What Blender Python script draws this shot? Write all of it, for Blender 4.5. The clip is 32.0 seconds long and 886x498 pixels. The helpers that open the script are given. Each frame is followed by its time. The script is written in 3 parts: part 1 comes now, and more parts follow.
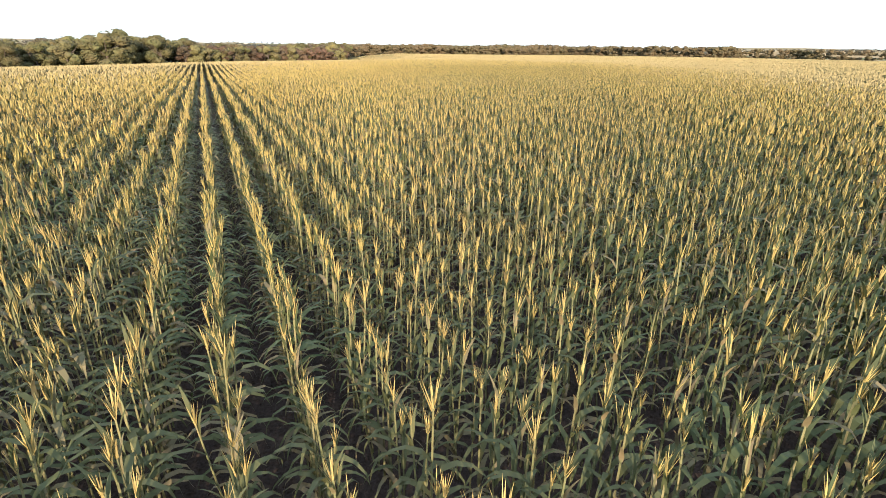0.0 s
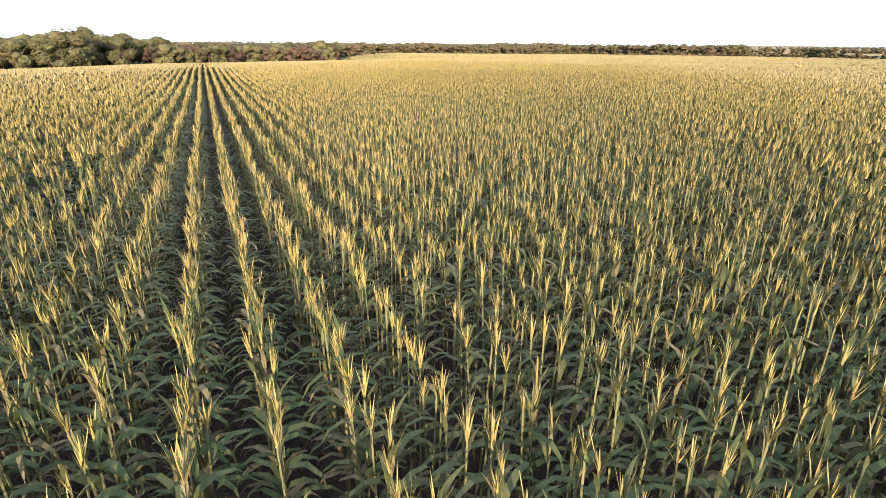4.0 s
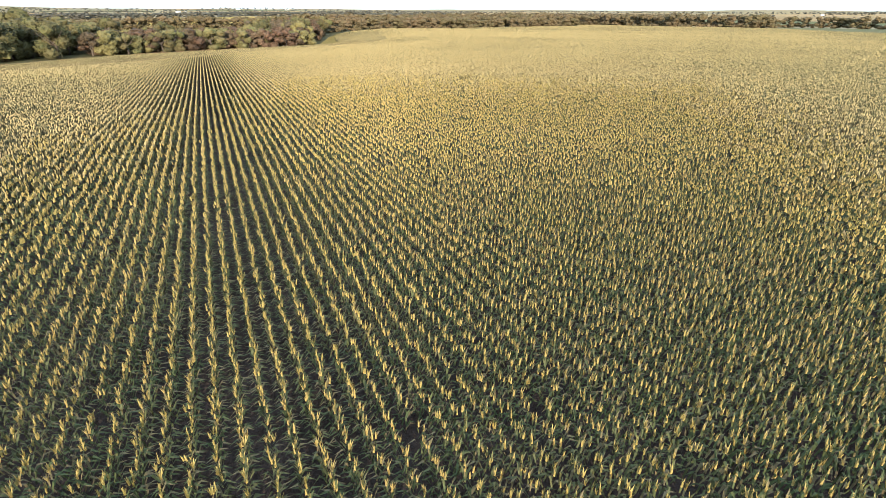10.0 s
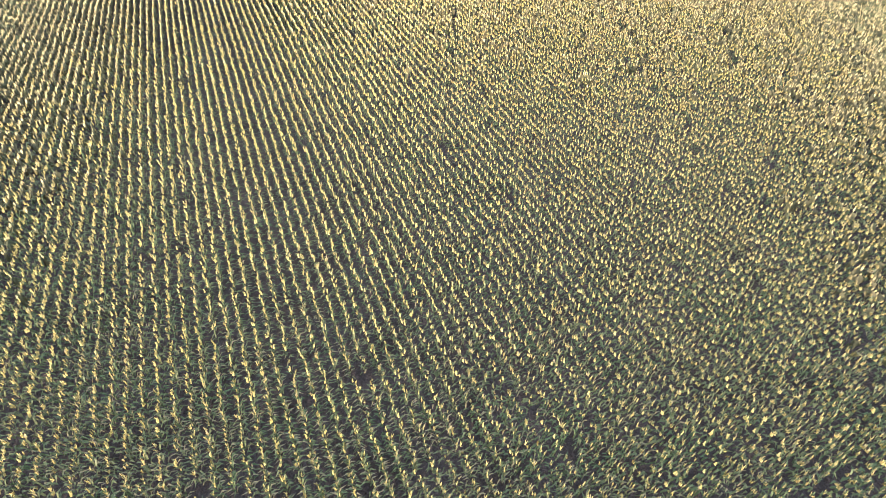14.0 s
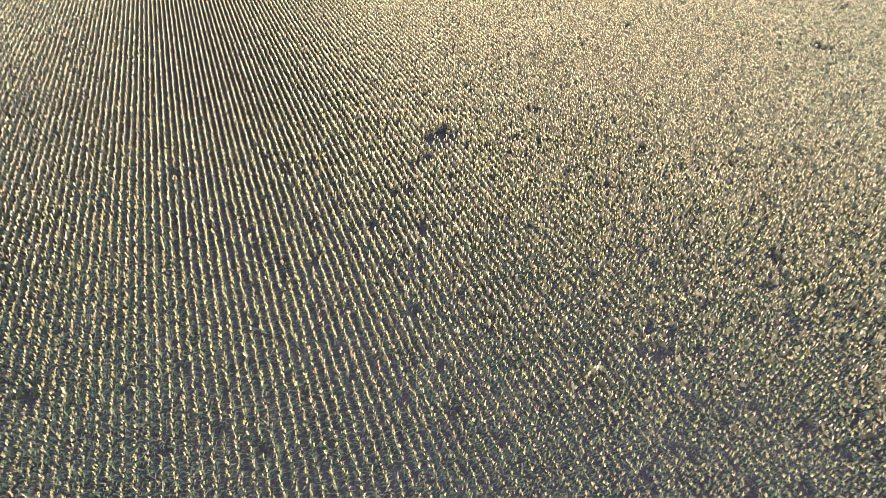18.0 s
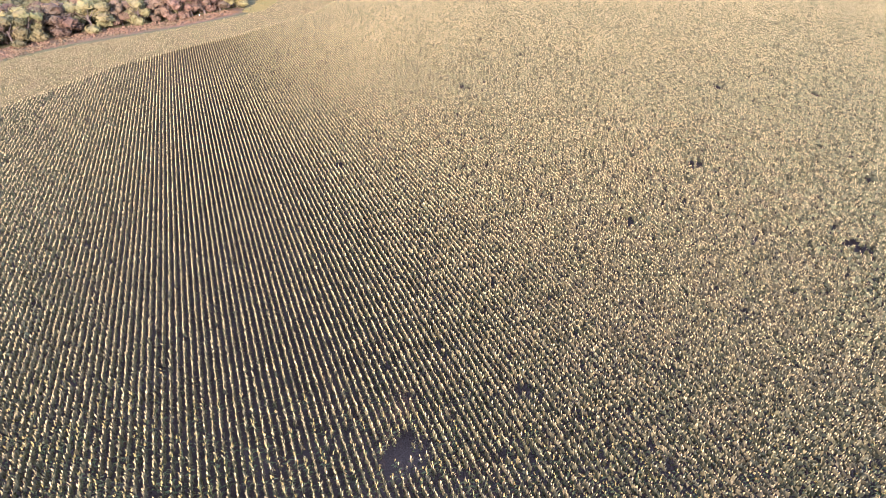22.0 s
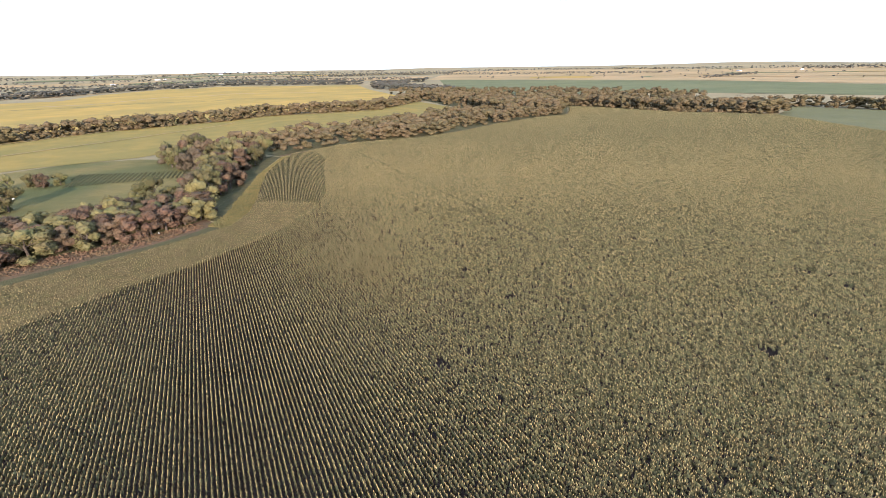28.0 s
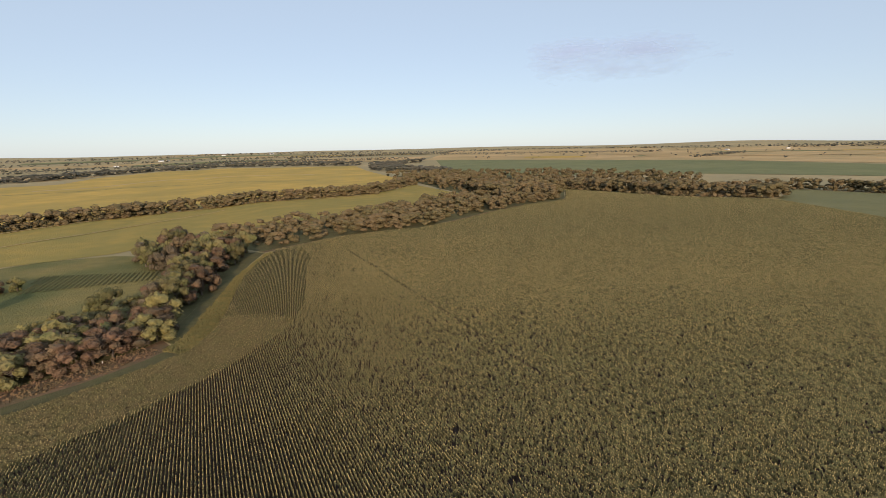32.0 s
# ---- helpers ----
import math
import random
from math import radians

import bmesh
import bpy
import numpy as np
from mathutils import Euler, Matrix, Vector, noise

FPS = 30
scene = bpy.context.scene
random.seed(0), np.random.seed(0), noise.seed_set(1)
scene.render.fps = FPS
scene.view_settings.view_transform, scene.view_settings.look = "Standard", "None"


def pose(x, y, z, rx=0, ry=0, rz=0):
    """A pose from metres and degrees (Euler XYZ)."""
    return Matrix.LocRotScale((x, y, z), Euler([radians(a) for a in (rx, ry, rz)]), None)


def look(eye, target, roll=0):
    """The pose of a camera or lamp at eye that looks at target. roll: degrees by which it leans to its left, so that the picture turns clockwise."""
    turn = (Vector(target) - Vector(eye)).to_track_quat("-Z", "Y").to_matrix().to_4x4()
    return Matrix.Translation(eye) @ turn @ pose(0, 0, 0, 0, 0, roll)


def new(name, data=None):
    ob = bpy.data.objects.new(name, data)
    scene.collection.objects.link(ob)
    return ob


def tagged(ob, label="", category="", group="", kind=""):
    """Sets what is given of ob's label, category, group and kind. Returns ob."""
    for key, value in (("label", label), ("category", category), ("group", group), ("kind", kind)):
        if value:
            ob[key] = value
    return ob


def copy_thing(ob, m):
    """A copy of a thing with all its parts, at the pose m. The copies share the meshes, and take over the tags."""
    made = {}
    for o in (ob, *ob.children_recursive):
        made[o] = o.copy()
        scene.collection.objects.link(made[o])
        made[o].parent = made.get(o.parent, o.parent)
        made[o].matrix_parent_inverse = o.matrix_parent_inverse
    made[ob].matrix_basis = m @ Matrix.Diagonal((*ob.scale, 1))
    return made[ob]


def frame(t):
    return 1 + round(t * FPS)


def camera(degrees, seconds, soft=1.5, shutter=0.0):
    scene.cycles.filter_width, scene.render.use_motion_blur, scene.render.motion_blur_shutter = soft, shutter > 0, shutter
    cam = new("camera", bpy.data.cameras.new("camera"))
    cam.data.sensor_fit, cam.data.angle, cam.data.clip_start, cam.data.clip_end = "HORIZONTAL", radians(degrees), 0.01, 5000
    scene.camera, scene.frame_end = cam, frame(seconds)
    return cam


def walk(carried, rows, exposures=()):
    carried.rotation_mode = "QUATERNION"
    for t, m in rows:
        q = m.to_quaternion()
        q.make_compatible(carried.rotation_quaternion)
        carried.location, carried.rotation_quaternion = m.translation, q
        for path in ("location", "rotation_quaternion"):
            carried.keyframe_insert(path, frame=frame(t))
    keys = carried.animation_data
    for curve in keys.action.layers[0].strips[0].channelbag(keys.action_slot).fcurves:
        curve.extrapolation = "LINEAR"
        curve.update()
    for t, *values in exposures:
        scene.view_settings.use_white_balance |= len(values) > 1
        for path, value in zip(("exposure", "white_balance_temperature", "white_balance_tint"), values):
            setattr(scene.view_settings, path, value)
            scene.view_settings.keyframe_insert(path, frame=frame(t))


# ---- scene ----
cam = camera(80.61, 32.0, soft=0.6)
PATH = [
    (0.0, -0.10, -0.00, 4.69, 69.32, -0.75, -23.47),
    (0.5, 1.97, 3.64, 4.67, 69.38, -0.89, -23.47),
    (1.0, 4.04, 7.29, 4.65, 69.44, -0.92, -23.43),
    (1.5, 6.10, 10.93, 4.65, 69.36, -0.86, -23.40),
    (2.0, 8.16, 14.57, 4.66, 69.35, -0.77, -23.41),
    (2.5, 10.20, 18.22, 4.69, 69.35, -0.77, -23.42),
    (3.0, 12.23, 21.87, 4.74, 69.35, -0.81, -23.42),
    (3.5, 14.25, 25.52, 4.83, 69.33, -0.78, -23.41),
    (4.0, 16.24, 29.19, 4.96, 69.21, -0.63, -23.39),
    (4.5, 18.23, 32.86, 5.13, 69.17, -0.59, -23.34),
    (6.5, 26.06, 47.60, 6.25, 69.07, -0.46, -23.27),
    (7.0, 27.98, 51.31, 6.92, 69.20, -0.49, -23.27),
    (7.5, 29.88, 54.98, 7.85, 69.25, -0.53, -23.29),
    (8.0, 31.74, 58.60, 8.94, 69.23, -0.42, -23.26),
    (8.5, 33.64, 62.19, 10.11, 69.25, -0.36, -23.25),
    (9.0, 35.53, 65.77, 11.35, 69.32, -0.29, -23.23),
    (9.5, 37.39, 69.32, 12.68, 69.16, -0.39, -23.27),
    (10.0, 39.24, 72.87, 14.06, 65.93, -0.39, -23.23),
    (10.5, 41.05, 76.42, 15.55, 59.46, -0.87, -23.18),
    (11.0, 42.85, 79.94, 17.12, 52.44, -1.19, -23.14),
    (11.5, 44.68, 83.45, 18.74, 48.37, -1.32, -23.10),
    (12.0, 46.53, 86.95, 20.42, 47.13, -1.39, -23.04),
    (12.5, 48.39, 90.45, 22.14, 46.61, -1.30, -22.96),
    (13.0, 50.27, 93.92, 23.85, 46.26, -1.20, -22.84),
    (13.5, 52.13, 97.38, 25.45, 46.05, -1.20, -22.81),
    (14.0, 53.95, 100.80, 26.91, 45.85, -1.22, -22.65),
    (14.5, 55.70, 104.20, 28.26, 45.87, -1.18, -22.77),
    (15.0, 57.38, 107.55, 29.48, 46.00, -1.17, -22.85),
    (15.5, 59.03, 110.84, 30.52, 46.41, -0.91, -22.90),
    (17.5, 65.91, 123.85, 33.92, 47.54, -1.92, -23.10),
    (18.0, 67.68, 127.06, 34.98, 47.72, -1.90, -23.17),
    (18.5, 69.48, 130.20, 36.25, 47.73, -1.91, -23.16),
    (19.0, 71.28, 133.28, 37.67, 47.82, -1.84, -23.23),
    (19.5, 73.06, 136.34, 39.17, 47.85, -1.71, -23.30),
    (20.0, 74.85, 139.40, 40.64, 47.78, -1.71, -23.37),
    (20.5, 76.66, 142.44, 42.03, 49.64, -1.42, -23.53),
    (21.0, 78.49, 145.50, 43.34, 53.33, -1.06, -23.69),
    (21.5, 80.34, 148.58, 44.60, 54.71, -0.85, -23.82),
    (22.0, 82.20, 151.68, 45.84, 55.09, -0.69, -23.89),
    (22.5, 84.12, 154.85, 47.09, 55.56, -0.57, -23.95),
    (23.0, 86.12, 158.07, 48.31, 59.47, -0.18, -24.07),
    (23.5, 88.12, 161.37, 49.47, 63.71, 0.21, -24.18),
    (24.0, 90.10, 164.70, 50.58, 66.76, 0.38, -24.23),
    (24.5, 92.05, 168.04, 51.65, 67.62, 0.39, -24.27),
    (25.0, 94.01, 171.37, 52.70, 67.90, 0.51, -24.37),
    (25.5, 95.99, 174.70, 53.72, 68.05, 0.42, -24.46),
    (27.5, 104.06, 188.06, 57.66, 68.54, 0.62, -24.71),
    (28.0, 106.05, 191.41, 58.73, 70.97, 0.78, -24.75),
    (28.5, 108.03, 194.77, 59.91, 72.70, 0.87, -24.84),
    (29.0, 110.01, 198.13, 61.17, 73.16, 0.86, -24.85),
    (29.5, 111.98, 201.51, 62.46, 73.75, 0.94, -24.91),
    (30.0, 113.97, 204.89, 63.75, 75.34, 1.02, -24.97),
    (30.5, 115.98, 208.27, 65.02, 77.65, 1.15, -25.00),
    (31.0, 118.01, 211.63, 66.26, 79.79, 1.27, -24.96),
    (31.5, 120.05, 214.98, 67.48, 80.14, 1.25, -25.01),
    (32.0, 122.08, 218.32, 68.70, 79.01, 1.09, -25.03),
]
EXPOSURES = [(0.0, 1.0, 6100, 18), (7.0, 1.0, 6050, 16), (9.4, 1.0, 5950, 10), (10.0, 1.0, 5850, 12), (11.0, 1.5, 6050, 5), (11.8, 1.85, 5950, 9), (15.5, 1.95, 5450, 20), (18.0, 1.95, 5250, 28), (20.0, 1.95, 5250, 33), (22.5, 1.9, 5600, 38), (24.0, 1.6, 5700, 35), (25.0, 1.3, 5650, 28), (28.0, 0.9, 5750, 23), (30.0, 0.4, 6350, 20), (32.0, 0.0, 6750, 19)]
walk(cam, [(t, pose(*row)) for t, *row in PATH], EXPOSURES)

# ---- world and sun: low evening sun behind the camera ----
SUN_AZ, SUN_EL = 197.0, 12.5
world = bpy.data.worlds.new("evening_sky")
world.use_nodes = True
scene.world = world
wn = world.node_tree
sky = wn.nodes.new("ShaderNodeTexSky")
sky.sky_type, sky.sun_disc = "NISHITA", False
sky.sun_elevation, sky.sun_rotation = radians(SUN_EL), radians(SUN_AZ)
sky.air_density, sky.dust_density, sky.ozone_density = 0.75, 0.3, 1.6
pale = wn.nodes.new("ShaderNodeHueSaturation")
pale.inputs["Saturation"].default_value = 1.0
wn.links.new(sky.outputs[0], pale.inputs["Color"])
haze = wn.nodes.new("ShaderNodeMix")
haze.data_type = "RGBA"
haze.inputs[0].default_value = 0.55
haze.inputs[7].default_value = (5.9, 7.5, 8.5, 1)
wn.links.new(pale.outputs[0], haze.inputs[6])
wn.links.new(haze.outputs[2], wn.nodes["Background"].inputs[0])
wn.nodes["Background"].inputs[1].default_value = 0.115
sun = new("sun", bpy.data.lights.new("sun", "SUN"))
sun.data.energy, sun.data.angle, sun.data.color = 4.2, radians(0.6), (1.0, 0.83, 0.58)
ce, se = math.cos(radians(SUN_EL)), math.sin(radians(SUN_EL))
sun.matrix_world = look((0, 0, 0), (-math.sin(radians(SUN_AZ)) * ce, -math.cos(radians(SUN_AZ)) * ce, -se))

rng = np.random.default_rng(7)


# ---- materials ----
def mat(name, a, b, scale, c=None, scale_c=0.02, amount_c=0.5, rough=0.8, bump=0.0, bump_scale=8.0, spec=0.3, per_object=0.0, metal=0.0, per_island=0.0):
    """Two colours mixed by a fine noise, a third in broad patches, a little relief."""
    m = bpy.data.materials.new(name)
    m.use_nodes = True
    n, k = m.node_tree.nodes, m.node_tree.links
    p = n["Principled BSDF"]
    p.inputs["Roughness"].default_value = rough
    p.inputs["Specular IOR Level"].default_value = spec
    p.inputs["Metallic"].default_value = metal
    geo = n.new("ShaderNodeNewGeometry")

    def noise_tex(s, detail=3.0):
        t = n.new("ShaderNodeTexNoise")
        t.inputs["Scale"].default_value, t.inputs["Detail"].default_value = s, detail
        k.new(geo.outputs["Position"], t.inputs["Vector"])
        r = n.new("ShaderNodeMapRange")
        r.inputs[1].default_value, r.inputs[2].default_value = 0.36, 0.64
        k.new(t.outputs[0], r.inputs[0])
        return r.outputs[0]

    def mix(f, x, y):
        q = n.new("ShaderNodeMix")
        q.data_type = "RGBA"
        for sock, v in ((q.inputs[0], f), (q.inputs[6], x), (q.inputs[7], y)):
            if isinstance(v, bpy.types.NodeSocket):
                k.new(v, sock)
            elif isinstance(v, tuple):
                sock.default_value = (*v, 1)
            else:
                sock.default_value = v
        return q.outputs[2]

    if "leaves" in name:
        bump, bump_scale = 0.5, 3.0
    col = mix(noise_tex(scale), a, b)
    if c:
        f = n.new("ShaderNodeMath")
        f.operation = "MULTIPLY"
        f.inputs[1].default_value = amount_c
        k.new(noise_tex(scale_c, 4.0), f.inputs[0])
        col = mix(f.outputs[0], col, c)
    if per_object or per_island:
        info = n.new("ShaderNodeObjectInfo") if per_object else geo
        h = n.new("ShaderNodeHueSaturation")
        r = n.new("ShaderNodeMapRange")
        r.inputs[3].default_value, r.inputs[4].default_value = 1 - per_object - per_island, 1 + per_object + per_island
        k.new(info.outputs["Random" if per_object else "Random Per Island"], r.inputs[0])
        k.new(r.outputs[0], h.inputs["Value"])
        k.new(col, h.inputs["Color"])
        col = h.outputs[0]
    k.new(col, p.inputs["Base Color"])
    if bump:
        t = n.new("ShaderNodeTexNoise")
        t.inputs["Scale"].default_value, t.inputs["Detail"].default_value = bump_scale, 4.0
        k.new(geo.outputs["Position"], t.inputs["Vector"])
        bp = n.new("ShaderNodeBump")
        bp.inputs["Strength"].default_value, bp.inputs["Distance"].default_value = bump, 0.3 / bump_scale * 8
        k.new(t.outputs[0], bp.inputs["Height"])
        k.new(bp.outputs[0], p.inputs["Normal"])
    return m


M_SOIL = mat("soil", (0.070, 0.049, 0.039), (0.047, 0.034, 0.028), 5.0, (0.092, 0.069, 0.058), 0.3, 0.6, 0.95, 0.6, 6.0, 0.1)
M_LEAF = mat("corn_leaf", (0.062, 0.085, 0.030), (0.098, 0.113, 0.043), 2.2, (0.145, 0.125, 0.055), 0.35, 0.5, 0.6, 0.0, 8.0, 0.25)
M_DRY = mat("dry_corn_leaf", (0.26, 0.19, 0.095), (0.19, 0.15, 0.075), 3.0, (0.14, 0.13, 0.06), 0.5, 0.6, 0.6, 0.0, 8.0, 0.3)
M_TASSEL = mat("corn_tassel", (0.52, 0.39, 0.125), (0.41, 0.325, 0.10), 3.0, (0.48, 0.34, 0.14), 0.25, 0.5, 0.7, 0.0, 8.0, 0.2)
M_STALK = mat("corn_stalk", (0.19, 0.19, 0.08), (0.26, 0.22, 0.10), 4.0, None, rough=0.6)
M_MASS = mat("corn_foliage", (0.158, 0.134, 0.060), (0.088, 0.086, 0.040), 3.8, (0.165, 0.120, 0.066), 0.25, 0.5, 0.75, 0.0, 3.0, 0.15, per_island=0.25)
M_TOPS = mat("corn_tops", (0.178, 0.164, 0.074), (0.092, 0.093, 0.043), 3.4, (0.150, 0.127, 0.064), 0.25, 0.5, 0.75, 0.0, 3.0, 0.15, per_island=0.40)
# a duller tassel tone, used on the distant rows only
M_FAR_TASSEL = mat("far_corn_tassel", (0.47, 0.37, 0.170), (0.36, 0.29, 0.13), 1.6, (0.40, 0.31, 0.14), 0.05, 0.5, 0.75, 0.0, 8.0, 0.2)
M_GRASS = mat("grassland", (0.42, 0.325, 0.175), (0.48, 0.36, 0.195), 0.05, (0.31, 0.265, 0.15), 0.0022, 0.7, 0.95, 0.5, 0.7, 0.1)
M_OLIVE = mat("olive_crop", (0.42, 0.29, 0.082), (0.33, 0.25, 0.075), 0.05, (0.25, 0.22, 0.072), 0.012, 0.5, 0.95, 0.5, 0.9, 0.1)
# tan as in sun; the broad green patches put tree shade into the colour
M_MEADOW = mat("meadow", (0.27, 0.215, 0.080), (0.32, 0.245, 0.092), 0.16, (0.125, 0.140, 0.055), 0.014, 0.9, 0.95, 0.8, 0.9, 0.1)
M_GOLD = mat("golden_crop", (0.62, 0.395, 0.105), (0.52, 0.345, 0.095), 0.02, (0.38, 0.285, 0.09), 0.006, 0.7, 0.95, 0.5, 0.6, 0.1)
M_SOY = mat("green_crop", (0.175, 0.185, 0.085), (0.20, 0.205, 0.095), 0.02, (0.26, 0.24, 0.11), 0.005, 0.5, 0.95, 0.3, 0.5, 0.1)
M_PALE = mat("pale_green_crop", (0.175, 0.165, 0.066), (0.21, 0.188, 0.075), 0.04, (0.145, 0.148, 0.062), 0.01, 0.5, 0.95, 0.4, 1.0)
M_PRAIRIE = mat("dry_prairie", (0.62, 0.405, 0.20), (0.52, 0.355, 0.175), 0.01, (0.36, 0.28, 0.135), 0.004, 0.6, 0.95, 0.4, 0.4, 0.1)
M_TRACK = mat("dirt_track", (0.225, 0.132, 0.078), (0.165, 0.105, 0.062), 0.5, (0.12, 0.105, 0.05), 0.15, 0.5, 0.95, 0.4, 3.0, 0.1)
# grass colour darkened to hold the tree shade on lane and wood floor
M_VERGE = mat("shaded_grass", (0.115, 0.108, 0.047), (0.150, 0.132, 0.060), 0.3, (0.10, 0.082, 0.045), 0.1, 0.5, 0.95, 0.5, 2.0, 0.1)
M_WEED = mat("dry_weeds", (0.215, 0.172, 0.070), (0.165, 0.142, 0.060), 0.7, (0.12, 0.124, 0.054), 0.15, 0.6, 0.9, 0.0, 3.0, 0.1)
M_BARK = mat("bark", (0.16, 0.125, 0.095), (0.09, 0.07, 0.055), 4.0, None, rough=0.95, bump=0.5)
CROWNS = {
    "olive": mat("olive_leaves", (0.095, 0.102, 0.036), (0.150, 0.138, 0.050), 0.9, (0.16, 0.115, 0.055), 0.12, 0.6, 0.8, per_object=0.35),
    "brown": mat("russet_leaves", (0.165, 0.092, 0.056), (0.105, 0.066, 0.042), 0.9, (0.115, 0.098, 0.052), 0.1, 0.6, 0.85, per_object=0.25),
    "yellow": mat("yellow_green_leaves", (0.26, 0.215, 0.075), (0.18, 0.155, 0.06), 0.9, (0.16, 0.15, 0.06), 0.2, 0.5, 0.8, per_object=0.15),
    "silver": mat("silver_green_leaves", (0.22, 0.235, 0.13), (0.15, 0.17, 0.09), 0.9, (0.14, 0.17, 0.08), 0.2, 0.5, 0.8, per_object=0.1),
    "dusk": mat("grey_brown_leaves", (0.140, 0.106, 0.066), (0.095, 0.083, 0.047), 0.9, (0.145, 0.105, 0.07), 0.05, 0.6, 0.85, per_object=0.2),
}
M_WOODS = mat("far_tree_leaves", (0.170, 0.134, 0.068), (0.100, 0.090, 0.044), 0.5, (0.195, 0.130, 0.078), 0.045, 0.55, 0.9, 0.9, 1.3, 0.1)
M_FARWOODS = mat("horizon_tree_leaves", (0.11, 0.105, 0.085), (0.085, 0.09, 0.07), 0.05, (0.13, 0.115, 0.09), 0.01, 0.6, 0.95)
M_WHITE = mat("white_paint", (0.78, 0.77, 0.74), (0.70, 0.69, 0.66), 2.0, None, rough=0.6)
M_ROOF = mat("metal_roof", (0.45, 0.45, 0.46), (0.36, 0.36, 0.38), 1.0, None, rough=0.45, metal=0.6)


# ---- helpers for meshes ----
def smooth(a):
    a = np.clip(a, 0, 1)
    return a * a * (3 - 2 * a)


def terrain(x, y):
    """The lie of the land: level under the field, a hollow along the trees, low hills far off."""
    x, y = np.asarray(x, float), np.asarray(y, float)
    u = -0.69 * x + 0.73 * y
    z = -(4.6 + 0.03 * np.clip(-x, 0, 120)) * np.clip((u - 80) / 175, 0, 1) * (1 - smooth((x - 120) / 90))
    r = np.hypot(x - 120, y - 220)
    hill = 1 + 0.10 * np.sin(x / 410 + 1.0) * np.sin(y / 530) + 0.05 * np.sin(x / 190 + y / 240)
    return z + 52 * np.clip((r - 1300) / 3400, 0, 2) ** 1.5 * hill


def raw_mesh(name, verts, faces, mats, idx=None, smooth_shade=False):
    """A mesh from arrays: verts (n, 3), faces (m, 3) or (m, 4)."""
    me = bpy.data.meshes.new(name)
    verts, faces = np.asarray(verts, np.float32), np.asarray(faces, np.int32)
    m, s = faces.shape
    me.vertices.add(len(verts))
    me.vertices.foreach_set("co", verts.ravel())
    me.loops.add(m * s)
    me.loops.foreach_set("vertex_index", faces.ravel())
    me.polygons.add(m)
    me.polygons.foreach_set("loop_start", np.arange(0, m * s, s, dtype=np.int32))
    me.polygons.foreach_set("loop_total", np.full(m, s, dtype=np.int32))
    for q in mats:
        me.materials.append(q)
    if idx is not None:
        me.polygons.foreach_set("material_index", np.asarray(idx, np.int32))
    me.polygons.foreach_set("use_smooth", np.full(m, smooth_shade))
    me.update(calc_edges=True)
    return me


def part(name, me, parent, label=""):
    ob = new(name, me)
    ob.parent = parent
    return tagged(ob, label)


def join(chunks):
    """Chunks of (verts, tris, material index) as one."""
    off, v, f, i = 0, [], [], []
    for a, b, c in chunks:
        v.append(a)
        f.append(b + off)
        i.append(c)
        off += len(a)
    return np.concatenate(v), np.concatenate(f), np.concatenate(i)


def along(line, n):
    """n points evenly along a polyline."""
    p = np.array(line, float)
    d = np.r_[0, np.cumsum(np.hypot(*np.diff(p, axis=0).T))]
    t = np.linspace(0, d[-1], n)
    return np.stack([np.interp(t, d, p[:, 0]), np.interp(t, d, p[:, 1])], -1)


def sheet(name, low, high, n, m, lift, material, wobble=0.0):
    """A piece of land between two lines, laid over the terrain."""
    a, b = along(low, n), along(high, n)
    w = np.linspace(0, 1, m)[:, None, None]
    p = (a[None] * (1 - w) + b[None] * w).reshape(-1, 2)
    z = terrain(p[:, 0], p[:, 1]) + lift
    if wobble:
        z = z + rng.uniform(-wobble, wobble, len(z))
    j, i = np.meshgrid(np.arange(m - 1), np.arange(n - 1), indexing="ij")
    q = (j * n + i).ravel()
    f = np.stack([q, q + 1, q + n + 1, q + n], -1)
    return new(name, raw_mesh(name, np.c_[p, z], f, [material], smooth_shade=True))


# ---- the plan of the corn field ----
ROW, PHASE = 0.76, 0.6 * 0.76
ROW_END = [(-220, 130), (-60, 245), (8, 292), (34, 315), (45, 330), (57, 346), (71, 357), (79, 363), (98, 374), (123, 396), (143, 420), (152, 433), (161, 456), (170, 500), (176, 530), (184, 556), (186, 600)]
EDGE = [(-220, 200), (-90, 290), (-36, 325), (0, 350), (28, 374), (42, 384), (60, 391), (71, 396), (83, 402), (94, 409), (104, 415), (114, 424), (122, 443), (128, 469), (141, 539), (152, 570), (168, 602), (189, 607), (228, 623), (269, 631), (289, 629), (332, 650), (410, 700), (465, 728), (541, 753), (580, 800), (638, 877)]
RIGHT = [(280, -280), (420, -10), (560, 264), (664, 466), (738, 610)]
FAR_SIDE = [(738, 610), (719, 650), (678, 698), (668, 756), (651, 827), (638, 877)]
HOLES = [(91, 180, 3.9), (94, 186, 1.2), (106, 182, 1.2), (109, 177, 0.8), (102, 175, 0.6), (140, 205, 1.7), (167, 186, 2.6), (113, 148, 1.3), (166, 217, 2.8), (191, 199, 2.2), (86, 175, 1.0), (100, 192, 1.1), (78, 166, 1.0),
         (145, 278, 2.6), (270, 315, 3.0), (209, 252, 3.2), (260, 264, 2.8), (262, 278, 4.5), (102, 245, 1.9), (263, 250, 2.6), (229, 237, 2.6), (336, 302, 3.4), (322, 389, 4.0), (175, 300, 2.2), (173, 323, 1.8), (46, 101, 0.9), (39, 110, 1.1)]


